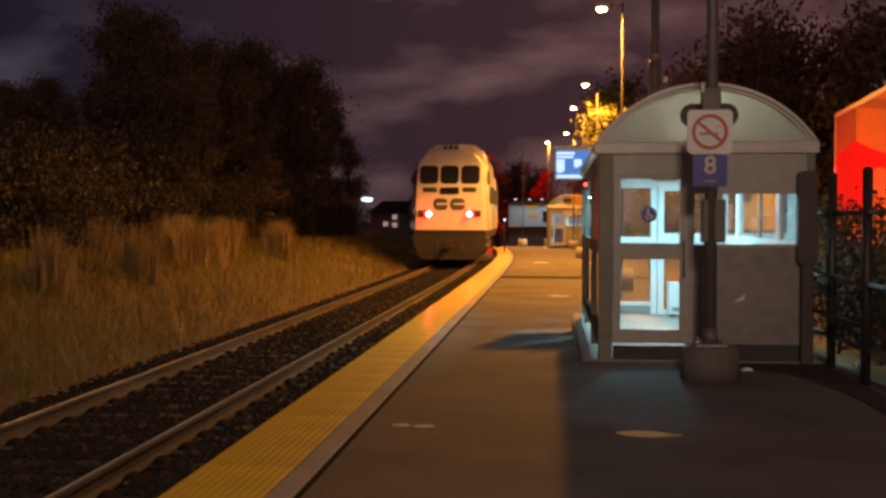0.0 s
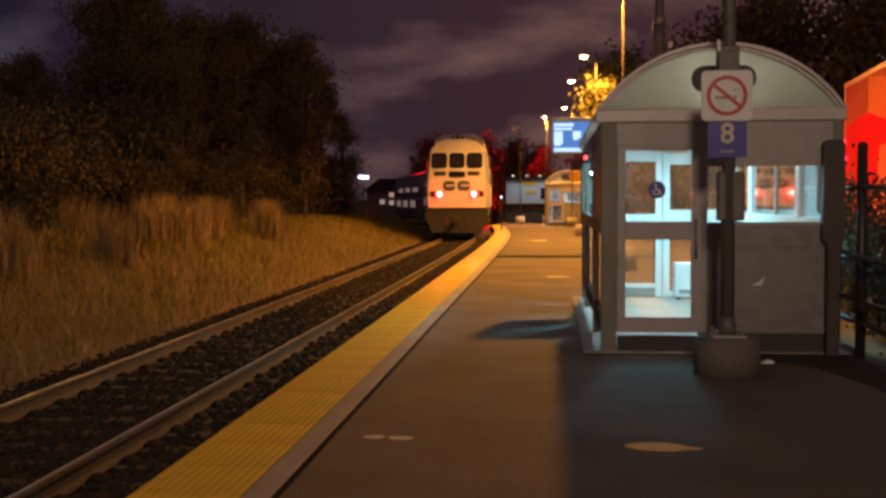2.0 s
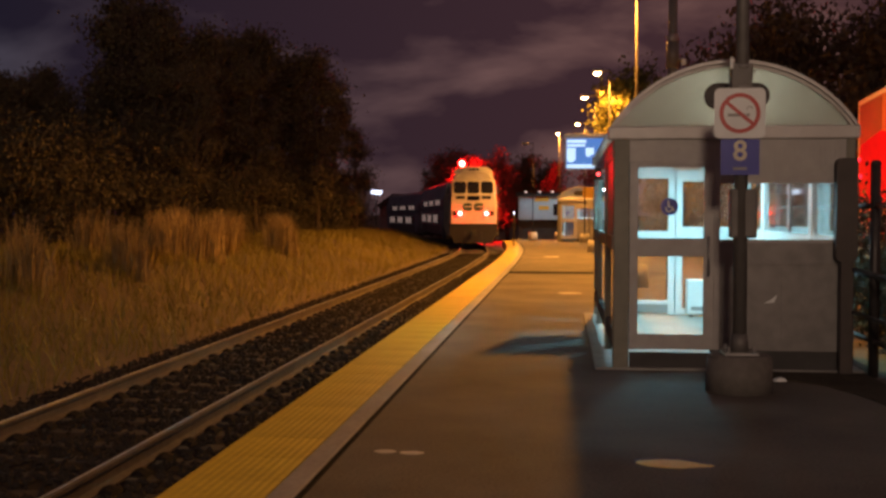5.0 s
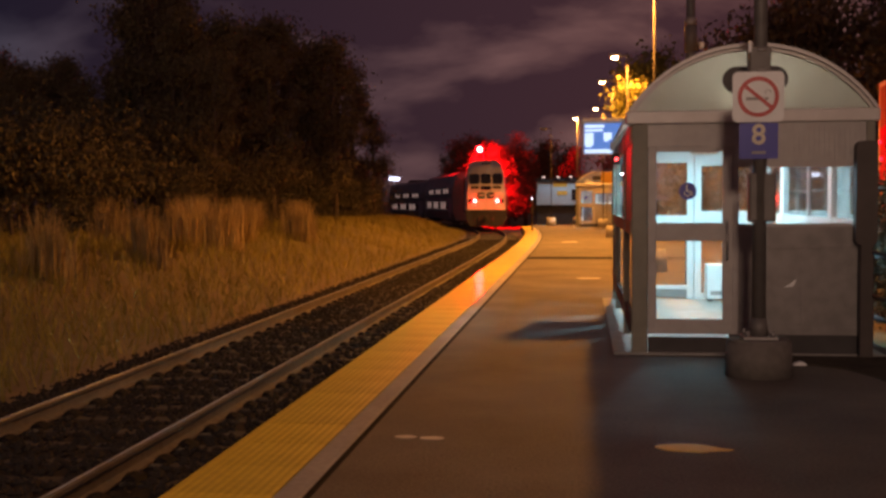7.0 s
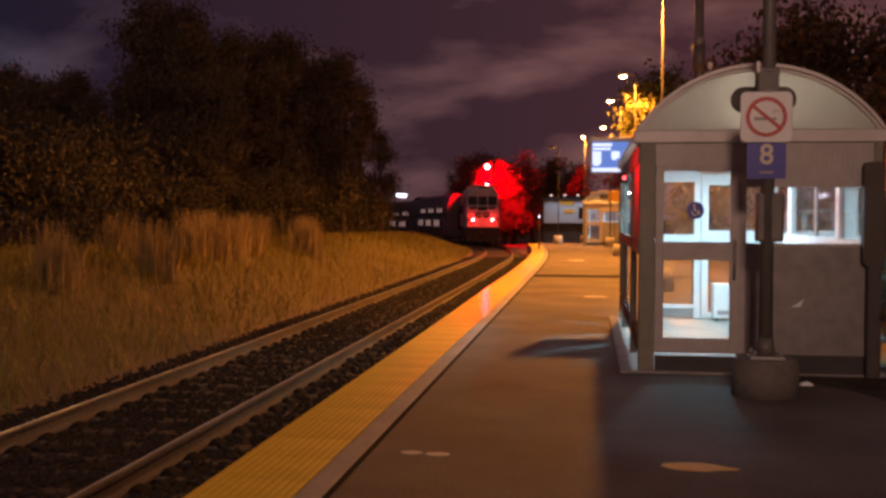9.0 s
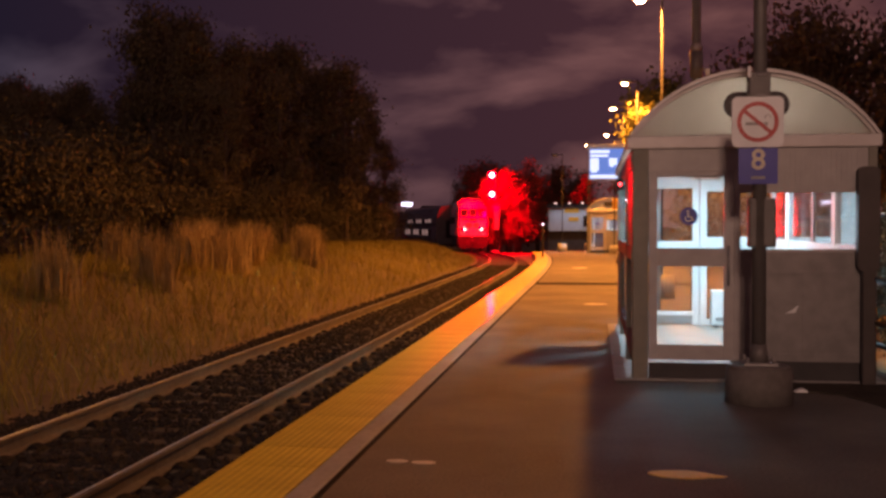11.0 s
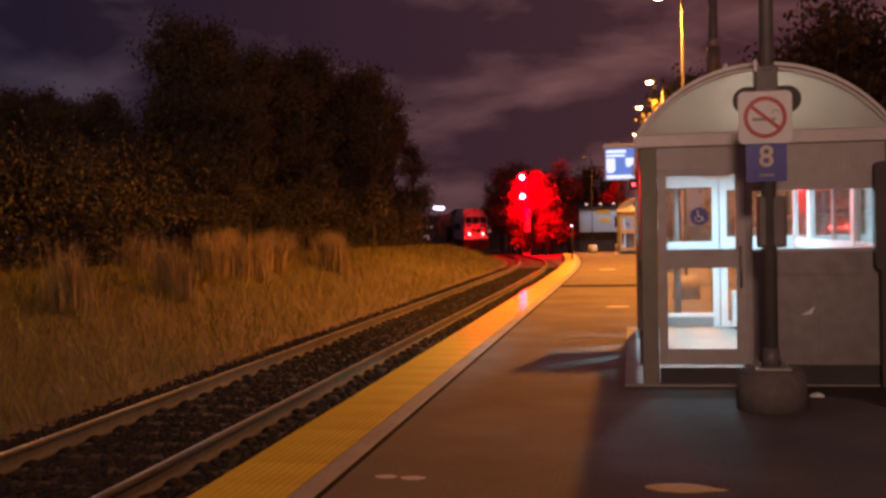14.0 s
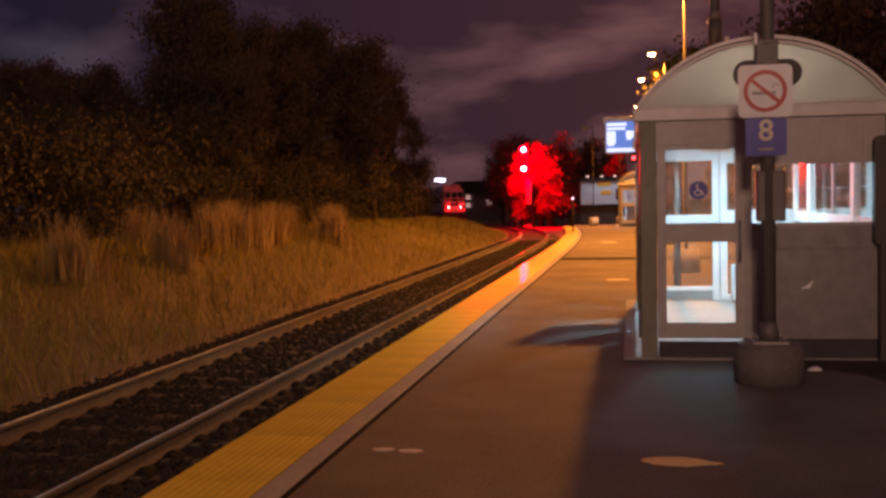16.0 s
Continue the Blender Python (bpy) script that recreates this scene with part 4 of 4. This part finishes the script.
part("shaft", tube(B(), (0, 0, -0.02), (0, 0, 7.9), 0.08, 0.065, 14), M_POLE, cp)
part("sleeve", tube(B(), (0, 0, 3.94), (0, 0, 4.36), 0.102, seg=16), M_POLE, cp)
dome = B()
bmesh.ops.create_uvsphere(dome, u_segments=14, v_segments=9, radius=0.1)
bmesh.ops.translate(dome, vec=(0.0, 0, 4.42), verts=dome.verts)
part("dome", dome, M_STEEL, cp)
part("bracket_arm", tube(B(), (0, 0, 4.14), (0.17, 0, 4.05), 0.022), M_STEEL, cp)
part("small_light", box(B(), 0.14, -0.04, 3.99, 0.21, 0.04, 4.09, 0.01), M_WHITE, cp)

# ---- departure display on two posts ----
dp = thing("departure_display", pose(0.135, 17.2, 0), "lit blue departure screen in a pale casing on an arm", "display")
part("casing", box(B(), 0.0, 0.006, 2.31, 0.72, 0.15, 2.89, 0.01), M_CORNICE, dp)
part("hood", box(B(), -0.025, -0.05, 2.815, 0.745, 0.17, 2.875, 0.008), M_CORNICE, dp)
scr = part("screen", box(B(), 0.022, 0.0, 2.33, 0.695, 0.005, 2.81), G_SCREEN, dp, "glowing blue screen with white bars")
for x0, z0, x1, z1 in ((0.03, 2.74, 0.34, 2.79), (0.61, 2.74, 0.69, 2.79), (0.03, 2.68, 0.32, 2.72), (0.03, 2.46, 0.17, 2.66), (0.045, 2.43, 0.14, 2.46), (0.33, 2.55, 0.46, 2.66), (0.34, 2.52, 0.41, 2.55), (0.6, 2.55, 0.67, 2.66), (0.03, 2.335, 0.68, 2.395)):
    part("text_bar", box(B(), x0, -0.004, z0, x1, -0.0005, z1), G_SCREEN_W, scr)
part("post", tube(B(), (1.1, 0.08, -0.02), (1.1, 0.08, 3.1), 0.055, seg=14), M_STEEL, dp)
for z in (2.45, 2.75):
    part("arm", tube(B(), (0.7, 0.1, z), (1.1, 0.08, z), 0.025, seg=10), M_STEEL, dp)

# small boards beside the far shelter
fb = thing("notice_board", pose(1.55, 60.2, 0), "small yellow notice plate on a thin post", "sign")
part("plate", box(B(), -0.34, -0.02, 2.5, 0.34, 0.0, 3.1, 0.008), M_MARK_Y, fb)
part("post", tube(B(), (0, 0.02, -0.02), (0, 0.02, 3.1), 0.04), M_STEEL, fb)
ri = thing("indicator_lamp", pose(0.57, 14.1, 0), "small red indicator lamp on the shelter's side", "lamp")
part("housing", box(B(), -0.05, -0.03, 2.05, 0.05, 0.05, 2.2, 0.01), M_DARK, ri)
part("lens", tube(B(), (0, -0.03, 2.12), (0, -0.045, 2.12), 0.022), G_SMALL_RED, ri)
bo = thing("bollard_light", pose(-2.35, 54.0, 0), "short post with a small white light", "lamp")
part("post", tube(B(), (0, 0, -0.02), (0, 0, 1.6), 0.04), M_DARK, bo)
part("lens", tube(B(), (0, 0, 1.6), (0, 0, 1.7), 0.04, 0.03), G_WHITE, bo)

# ---- fence beside the shelter ----
fence = thing("fence", pose(3.13, 0, 0), "dark steel pipe fence at the edge of the platform", "fence")
fys = [4.6, 6.3, 8.0, 9.3, 10.6, 11.8, 13.4, 15.2, 17.0, 19.0]
for y in fys:
    part("fence_post", tube(B(), (0, y, -0.05), (0, y, 2.08), 0.05, seg=12), M_DARK, fence)
    part("post_cap", tube(B(), (0, y, 2.08), (0, y, 2.12), 0.058, 0.03, seg=12), M_DARK, fence)
for y0, y1 in zip(fys, fys[1:]):
    for z in (0.35, 0.98, 1.68):
        part("fence_rail", tube(B(), (0, y0, z), (0, y1, z), 0.026, seg=8), M_DARK, fence)

# post that closes the fence against the shelter
M_BROWNPOST = mat("dark_brown_post", (0.06, 0.045, 0.04), (0.042, 0.032, 0.028), 0.6, scale=8, bump=0.15)
gate_post = thing("gate_post", pose(2.905, 10.76, 0.0), "dark brown steel post with a thick cover beside the shelter", "post")
part("shaft", box(B(), -0.066, -0.045, -0.02, 0.066, 0.05, 1.2, 0.012), M_BROWNPOST, gate_post)
part("cover", slab(B(), rounded(-0.115, 1.12, 0.09, 2.15, 0.06), -0.06, 0.05), M_BROWNPOST, gate_post)
for z, drop in ((1.05, 0.16), (0.62, 0.1)):
    sag = tube(B(), (0.06, -0.03, z), (0.22, -1.43, z - drop * 0.5), 0.02, seg=10)
    part("fence_rail", sag, M_DARK, gate_post, "thin sloping fence rail")

# ---- orange truck beyond the fence ----
tang = math.degrees(math.atan2(7.43 - 6.70, 30 - 21))
truck = thing("box_truck", pose(8.0, 29.7, 0, 0, 0, -tang), "orange box truck with red paint and painted red glow, parked beyond the fence", "truck")
body = part("cargo_box", box(B(), 0, -11.5, 1.05, 2.5, 0, 4.56, 0.03), M_TRUCK, truck, "orange cargo box")
part("top_rail", box(B(), -0.02, -11.52, 4.5, 2.52, 0.02, 4.62, 0.01), M_CORNICE, body)
part("bottom_rail", box(B(), -0.015, -11.5, 0.95, 2.51, 0.0, 1.06), M_DARK, body)
part("corner_post", box(B(), -0.015, -0.12, 1.06, 0.06, 0.012, 4.5), M_CORNICE, body)


def stripe(name, pts, material, label):
    bm = B()
    a = [bm.verts.new((-0.012, y, z)) for y, z in pts]
    b = [bm.verts.new((-0.001, y, z)) for y, z in pts]
    bm.faces.new(a)
    for k in range(len(a)):
        bm.faces.new((a[k], b[k], b[(k + 1) % len(a)], a[(k + 1) % len(a)]))
    part(name, bm, material, body, label)


stripe("end_panel", [(-0.13, 4.48), (-2.9, 4.48), (-2.9, 3.66), (-0.13, 3.42)], M_TRUCK_BROWN, "brown panel at the end of the box")
# red light falling on the box is put into the colour, along with red paint
stripe("red_glow_swoosh", [(-0.13, 3.4), (-2.9, 3.64), (-5.7, 3.2), (-11.4, 2.55), (-11.4, 2.2), (-5.7, 2.85), (-4.3, 2.75), (-4.0, 1.9), (-0.13, 1.9)], M_TRUCK_RED_GLOW, "swoosh of red paint and painted red glow on the box")
stripe("lower_stripe", [(-7.5, 1.75), (-11.4, 1.45), (-11.4, 1.2), (-7.5, 1.5)], M_TRUCK_RED_GLOW, "short red strip low on the box")
stripe("dark_stripe", [(-3.1, 4.48), (-11.4, 3.5), (-11.4, 3.75), (-5.0, 4.48)], M_TRUCK_BROWN, "brown diagonal band on the box")
for y, z in ((-0.3, 3.05), (-0.5, 2.6), (-3.8, 1.15), (-7.6, 1.15)):
    part("marker_lamp", box(B(), -0.05, y - 0.06, z - 0.05, -0.013, y + 0.06, z + 0.05, 0.008), G_TAIL, body, "glowing red marker lamp")
for y in (-1.6, -2.9, -10.2):
    wh = part("wheel", tube(B(), (-0.02, y, 0.5), (0.3, y, 0.5), 0.5, seg=28), M_DARK, truck)
    part("rim", tube(B(), (-0.03, y, 0.5), (-0.018, y, 0.5), 0.27, seg=20), M_STEEL, wh)
part("underframe", box(B(), 0.3, -11.2, 0.7, 2.2, -0.2, 0.95), M_DARK, truck)

# ---- locomotive ----
loco = thing("locomotive", pose(0, 0, 0), "white passenger locomotive seen from its cab end, red markers lit", "locomotive")


def slope(z):
    return 0.42 * smooth(2.75, 4.5, z) + 0.06 * smooth(1.4, 2.7, z)


sec = [(-1.5, 1.4), (-1.5, 2.5), (-1.45, 3.2), (-1.4, 4.1), (-1.08, 4.5), (-0.6, 4.66), (0.6, 4.66), (1.08, 4.5), (1.4, 4.1), (1.45, 3.2), (1.5, 2.5), (1.5, 1.4)]
hull = B()
rows = []
for y, inset in ((0.0, 0.16), (0.12, 0.11), (1.9, 0.11), (2.4, -0.03), (17.5, -0.03)):
    row = []
    for x, z in sec:
        yy = y + (slope(z) if y < 1 else 0.0)
        row.append(hull.verts.new((x - math.copysign(inset, x), yy, z - (0.04 if z > 4.5 and y < 0.1 else 0))))
    rows.append(row)
n = len(sec)
for a, b in zip(rows, rows[1:]):
    for k in range(n):
        hull.faces.new((a[k], a[(k + 1) % n], b[(k + 1) % n], b[k]))
# the end is faceted from bands, so that it can lean
for k in range(n // 2 - 1):
    hull.faces.new((rows[0][k], rows[0][k + 1], rows[0][n - 2 - k], rows[0][n - 1 - k]))
hull.faces.new(rows[-1][::-1])
lb = part("body", hull, M_LOCO, loco, "white painted steel body")


def on_face(name, pts, material, parent, out=0.02, label="", sink=0.1):
    """A plate that follows the sloping end of the locomotive; pts are (x, z)."""
    bm = B()
    a = [bm.verts.new((x, face_y(z) - out, z)) for x, z in pts]
    b = [bm.verts.new((x, face_y(z) + sink, z)) for x, z in pts]
    bm.faces.new(a)
    bm.faces.new(b[::-1])
    for k in range(len(a)):
        bm.faces.new((a[(k + 1) % len(a)], a[k], b[k], b[(k + 1) % len(a)]))
    return part(name, bm, material, parent, label)


ZS = [1.4, 2.5, 3.2, 4.1, 4.5, 4.66]


def face_y(z):
    for z0, z1 in zip(ZS, ZS[1:]):
        if z <= z1:
            f = (z - z0) / (z1 - z0)
            return slope(z0) + (slope(z1) - slope(z0)) * f
    return slope(4.66)


for x0, x1 in ((-1.2, -0.45), (-0.37, 0.37), (0.45, 1.2)):
    on_face("cab_window", rounded(x0, 3.26, x1, 4.0, 0.16), M_CABGLASS, lb, 0.015, "dark cab window with rounded corners")
on_face("headlamp_panel", rounded(-0.38, 2.84, 0.38, 3.12, 0.05), M_CABGLASS, lb, 0.03, "dark twin headlamp panel")
for x0, x1 in ((-1.08, -0.5), (0.5, 1.08)):
    on_face("number_board", rounded(x0, 2.92, x1, 3.12, 0.08), M_LOCO_DARK, lb, 0.02, "dark number board")
for x0, x1 in ((-0.66, -0.06), (0.02, 0.64)):
    em = on_face("emblem", rounded(x0, 2.2, x1, 2.68, 0.2), M_LOCO_GREEN, lb, 0.012, "dark green rounded emblem shape")
    on_face("emblem_slot", [(x0 + 0.16, 2.43), (x1 + 0.002, 2.43), (x1 + 0.002, 2.49), (x0 + 0.16, 2.49)], M_LOCO, em, 0.016)
for x in (-0.8, 0.8):
    hx = 1 if x > 0 else -1
    hs = on_face("marker_housing", rounded(min(x - 0.17 * hx, x + 0.45 * hx), 1.92, max(x - 0.17 * hx, x + 0.45 * hx), 2.2, 0.05), M_LOCO_DARK, lb, 0.03, "dark lamp housing")
    part("marker_lamp", tube(tube(B(), (x, face_y(2.05) - 0.1, 2.05), (x, face_y(2.05) - 0.03, 2.05), 0.16, seg=20), (x, face_y(2.05) - 0.24, 2.05), (x, face_y(2.05) - 0.1, 2.05), 0.08, 0.16, seg=20), G_RED, hs, "glowing red marker lamp")
    part("core_disc", tube(B(), (x, face_y(2.05) - 0.29, 2.05), (x, face_y(2.05) - 0.242, 2.05), 0.07, 0.1, seg=14), G_CORE, hs, "pale glowing disc added as the lamp's overexposed core")
part("horn_cluster", tube(tube(tube(box(B(), -0.35, 0.8, 4.58, 0.35, 1.4, 4.68, 0.02), (-0.2, 0.6, 4.72), (-0.2, 1.2, 4.72), 0.09, 0.04), (0.02, 0.55, 4.74), (0.02, 1.2, 4.74), 0.09, 0.04), (0.24, 0.6, 4.72), (0.24, 1.2, 4.72), 0.09, 0.04), M_LOCO_DARK, lb)
part("roof_hood", slab(B(), [(-1.3, 4.1), (-1.2, 4.8), (-0.8, 5.05), (0.8, 5.05), (1.2, 4.8), (1.3, 4.1)], 3.4, 16.8), M_LOCO, lb, "raised roof hood over the engine")
part("pilot", slab(B(), [(-1.45, 1.4), (-1.45, 0.9), (-1.15, 0.25), (1.15, 0.25), (1.45, 0.9), (1.45, 1.4)], 0.03, 0.2), M_LOCO_DARK, loco, "dark steel pilot plate")
part("anticlimber", box(B(), -1.45, -0.01, 1.34, 1.45, 0.1, 1.43, 0.02), M_LOCO_DARK, loco)
part("coupler", box(tube(B(), (0, -0.1, 0.85), (0, -0.55, 0.85), 0.1), -0.16, -0.8, 0.68, 0.16, -0.5, 1.02, 0.04), M_LOCO_DARK, loco)
for x in (-0.5, 0.5):
    part("air_hose", tube(tube(B(), (x, -0.1, 0.9), (x, -0.35, 0.75), 0.025), (x, -0.35, 0.75), (x, -0.4, 0.45), 0.025), M_LOCO_DARK, loco)
part("underframe", box(B(), -1.4, 0.3, 1.05, 1.4, 17.3, 1.4), M_LOCO_DARK, loco)
part("fuel_tank", box(B(), -1.3, 6.2, 0.35, 1.3, 11.0, 1.05, 0.15), M_LOCO_DARK, loco)
for y0 in (1.4, 12.4):
    bg_ob = part("bogie", box(B(), -1.2, y0, 0.45, 1.2, y0 + 3.6, 0.95, 0.05), M_LOCO_DARK, loco)
    for y in (y0 + 0.5, y0 + 3.1):
        for x in (-0.8, 0.68):
            part("wheel", tube(B(), (x, y, 0.51), (x + 0.12, y, 0.51), 0.5, seg=26), M_RAIL, bg_ob)
for x in (-1.53, 1.53):
    part("grab_rail", tube(B(), (x, 0.5, 1.5), (x * 0.97, 0.5, 2.9), 0.02), M_STEEL, loco)
    part("side_window", box(B(), x - 0.06 if x > 0 else x, 1.1, 3.25, x if x > 0 else x + 0.06, 1.9, 3.85, 0.01), M_CABGLASS, lb)
    part("mirror", box(B(), x - 0.05, 0.6, 3.3, x + 0.05, 0.68, 3.65, 0.01), M_LOCO_DARK, lb)
    for k in range(3):
        part("step", box(B(), x - 0.1, 0.6, 0.5 + 0.3 * k, x + 0.02, 0.95, 0.54 + 0.3 * k), M_STEEL, loco)
    for k in range(5):
        part("side_grille", box(B(), x - 0.02, 4.0 + k * 2.4, 2.6, x + 0.015, 5.8 + k * 2.4, 3.3), M_LOCO_DARK, lb)

# ---- coaches ahead of the locomotive ----


def coach():
    c = thing("passenger_coach", pose(0, 0, 0), "pale two-level passenger coach with a dark band, dimly lit windows", "coach", "coaches of the train")
    shell = slab(B(), [(-1.2, 0.5), (-1.48, 1.3), (-1.48, 3.4), (-1.15, 4.55), (-0.7, 4.8), (0.7, 4.8), (1.15, 4.55), (1.48, 3.4), (1.48, 1.3), (1.2, 0.5)], 0.0, 25.0)
    body = part("body", shell, M_COACH, c, "pale painted coach body")
    for x in (-1.488, 1.488):
        sgn = 1 if x > 0 else -1
        part("stripe", box(B(), x - 0.006, 0.2, 2.55, x + 0.006, 24.8, 2.85), M_LOCO_GREEN, body, "dark green band")
        for i in range(9):
            for z0, z1 in ((1.5, 2.15), (2.95, 3.35)):
                y = 3.4 + 2.1 * i
                part("window", box(B(), x - 0.008, y, z0, x + 0.008, y + 1.5, z1, 0.006), G_COACH if (i + (z0 > 2)) % 3 else M_CABGLASS, body)
        for y in (1.2, 22.2):
            part("door", box(B(), x - 0.01, y, 0.7, x + 0.01, y + 1.5, 2.5, 0.01), M_STEEL, body)
    part("end_door", box(B(), -0.4, -0.02, 1.2, 0.4, 0.0, 3.2, 0.005), M_LOCO_DARK, body)
    for y0 in (2.0, 19.6):
        bogie = part("bogie", box(B(), -1.15, y0, 0.3, 1.15, y0 + 3.2, 0.49, 0.03), M_LOCO_DARK, c)
        for y in (y0 + 0.45, y0 + 2.75):
            for x in (-0.8, 0.68):
                part("wheel", tube(B(), (x, y, 0.43), (x + 0.12, y, 0.43), 0.42, seg=22), M_RAIL, bogie)
    return c


coaches = [coach()]
coaches.append(copy_thing(coaches[0], pose(0, 0, 0)))

# ---- railway signal ----
sg = thing("railway_signal", pose(-9.25, 100.0, ground_z(-9.25, 100.0)), "railway signal mast showing two red lights", "signal")
zg = ground_z(-9.25, 100.0)
part("mast", tube(B(), (0.25, 0.15, -0.05), (0.25, 0.15, 7.0 - zg), 0.075, seg=12), M_DARK, sg)
part("relay_case", box(B(), 0.12, 0.0, 1.2 - zg, 0.62, 0.4, 3.4 - zg, 0.02), M_STEEL, sg, "pale equipment case on the mast")
part("base", box(B(), -0.1, -0.2, -0.2, 0.6, 0.5, 0.25, 0.02), M_CONCRETE, sg)
for z in (6.32, 4.54):
    bd = part("signal_head", slab(B(), oval(-0.05, z - zg, 0.38, 0.42, 28), 0.0, 0.05), M_DARK, sg, "dark oval signal background")
    part("lens", tube(B(), (-0.05, -0.03, z - zg), (-0.05, 0.0, z - zg), 0.31, seg=24), G_SIGNAL, bd, "glowing red signal lens")
    part("core_disc", tube(B(), (-0.05, -0.07, z - zg), (-0.05, -0.0301, z - zg), 0.17, 0.24, seg=16), G_CORE, bd, "pale glowing disc added as the lens's overexposed core")
    hood = B()
    ring(hood, -0.05, z - zg, 0.33, 0.35, -0.3, 0.0, 20, 160, 14)
    part("hood", hood, M_DARK, bd)
for k in range(9):
    part("ladder_rung", tube(B(), (0.3, 0.42, 0.5 + k * 0.6), (0.6, 0.42, 0.5 + k * 0.6), 0.015, seg=6), M_STEEL, sg)

# ---- buildings in the distance ----
bb = thing("station_building", pose(-3.4, 85.0, ground_z(-2, 85)), "low pale blue building with two yellow plates", "building")
zb = ground_z(-2, 85)
part("base_wall", box(B(), 0, 0.3, -0.1, 6.5, 6, 1.15 - zb), M_ROOF, bb, "dark recessed base")
bw = part("wall", box(B(), 0, 0, 1.15 - zb, 6.6, 6.2, 3.0 - zb, 0.02), M_BLUEWALL, bb)
for i in range(16):
    part("panel_rib", box(B(), 0.1 + i * 0.41, -0.03, 1.2 - zb, 0.16 + i * 0.41, 0.0, 2.95 - zb), M_BLUEWALL, bw)
part("roof", box(B(), -0.2, -0.3, 3.0 - zb, 6.8, 6.4, 3.35 - zb, 0.03), M_ROOF, bb)
for x0, z0, x1, z1 in ((1.3, 2.6, 2.4, 3.0), (1.6, 1.95, 2.4, 2.25)):
    part("plate", box(B(), x0, -0.06, z0 - zb, x1, -0.03, z1 - zb), M_MARK_Y, bb, "pale yellow plate")
part("window", box(B(), 2.75, -0.04, 1.5 - zb, 3.1, 0.0, 2.4 - zb), M_CABGLASS, bb)
for x in (0.5, 1.6, 2.6, 3.6):
    part("roof_lamp", box(B(), x, -0.33, 3.3 - zb, x + 0.18, -0.3, 3.4 - zb), G_WINDOW, bb, "small warm lamp under the roof edge")

hz = ground_z(-25, 165)
house = thing("house", pose(-28.0, 163.0, hz), "small house with lit windows beyond the track", "house")
house.scale = (1.3, 1.3, 1.35)
hw = part("wall", box(B(), 0, 0, -0.3, 7.5, 6, 3.2), M_BRICK, house)
part("roof", slab(B(), [(-0.4, 3.2), (7.9, 3.2), (5.9, 4.6), (1.6, 4.6)], -0.4, 6.4), M_ROOF, house)
for x, z in ((1.6, 1.7), (2.7, 1.6), (2.7, 2.5), (5.2, 1.9)):
    wf = part("window", box(B(), x - 0.06, -0.05, z - 0.06, x + 0.86, 0.0, z + 0.66), M_WHITE, hw)
    part("pane", box(B(), x, -0.06, z, x + 0.55, -0.05, z + 0.5), G_WINDOW_DIM, wf, "warm lit window pane")
kz = ground_z(-30.5, 175)
ksign = thing("illuminated_sign", pose(-30.6, 175.0, kz), "bright bluish white sign on a pole, far off", "sign")
part("pole", tube(B(), (0, 0, -0.3), (0, 0, 4.9 - kz), 0.12), M_STEEL, ksign)
part("panel", slab(B(), [(-0.95, 4.98 - kz), (0.75, 4.8 - kz), (1.0, 5.4 - kz), (-0.75, 5.55 - kz)], -0.1, 0.1), G_WHITE, ksign)

# ---- what moves ----


def train_way(t):
    return 41.0 + 4.11 * t + 0.1255 * t * t


def motions():
    rows = []
    for i in range(17):
        t = float(i)
        x, y, z, h = track(train_way(t))
        turn = 0.7 * track(train_way(t) + 6.0)[3]
        rows.append((t, Matrix.Translation((x, y, z + 0.0)) @ Matrix.Rotation(turn, 4, "Z")))
    walk(loco, rows)
    for k, c in enumerate(coaches):
        rows = []
        for i in range(17):
            s = train_way(float(i)) + 18.3 + 25.9 * k
            x, y, z, h = track(s)
            ex, ey, _, _ = track(s + 25.0)
            rows.append((float(i), Matrix.Translation((x, y, z)) @ Matrix.Rotation(math.atan2(x - ex, ey - y), 4, "Z")))
        walk(c, rows)


motions()
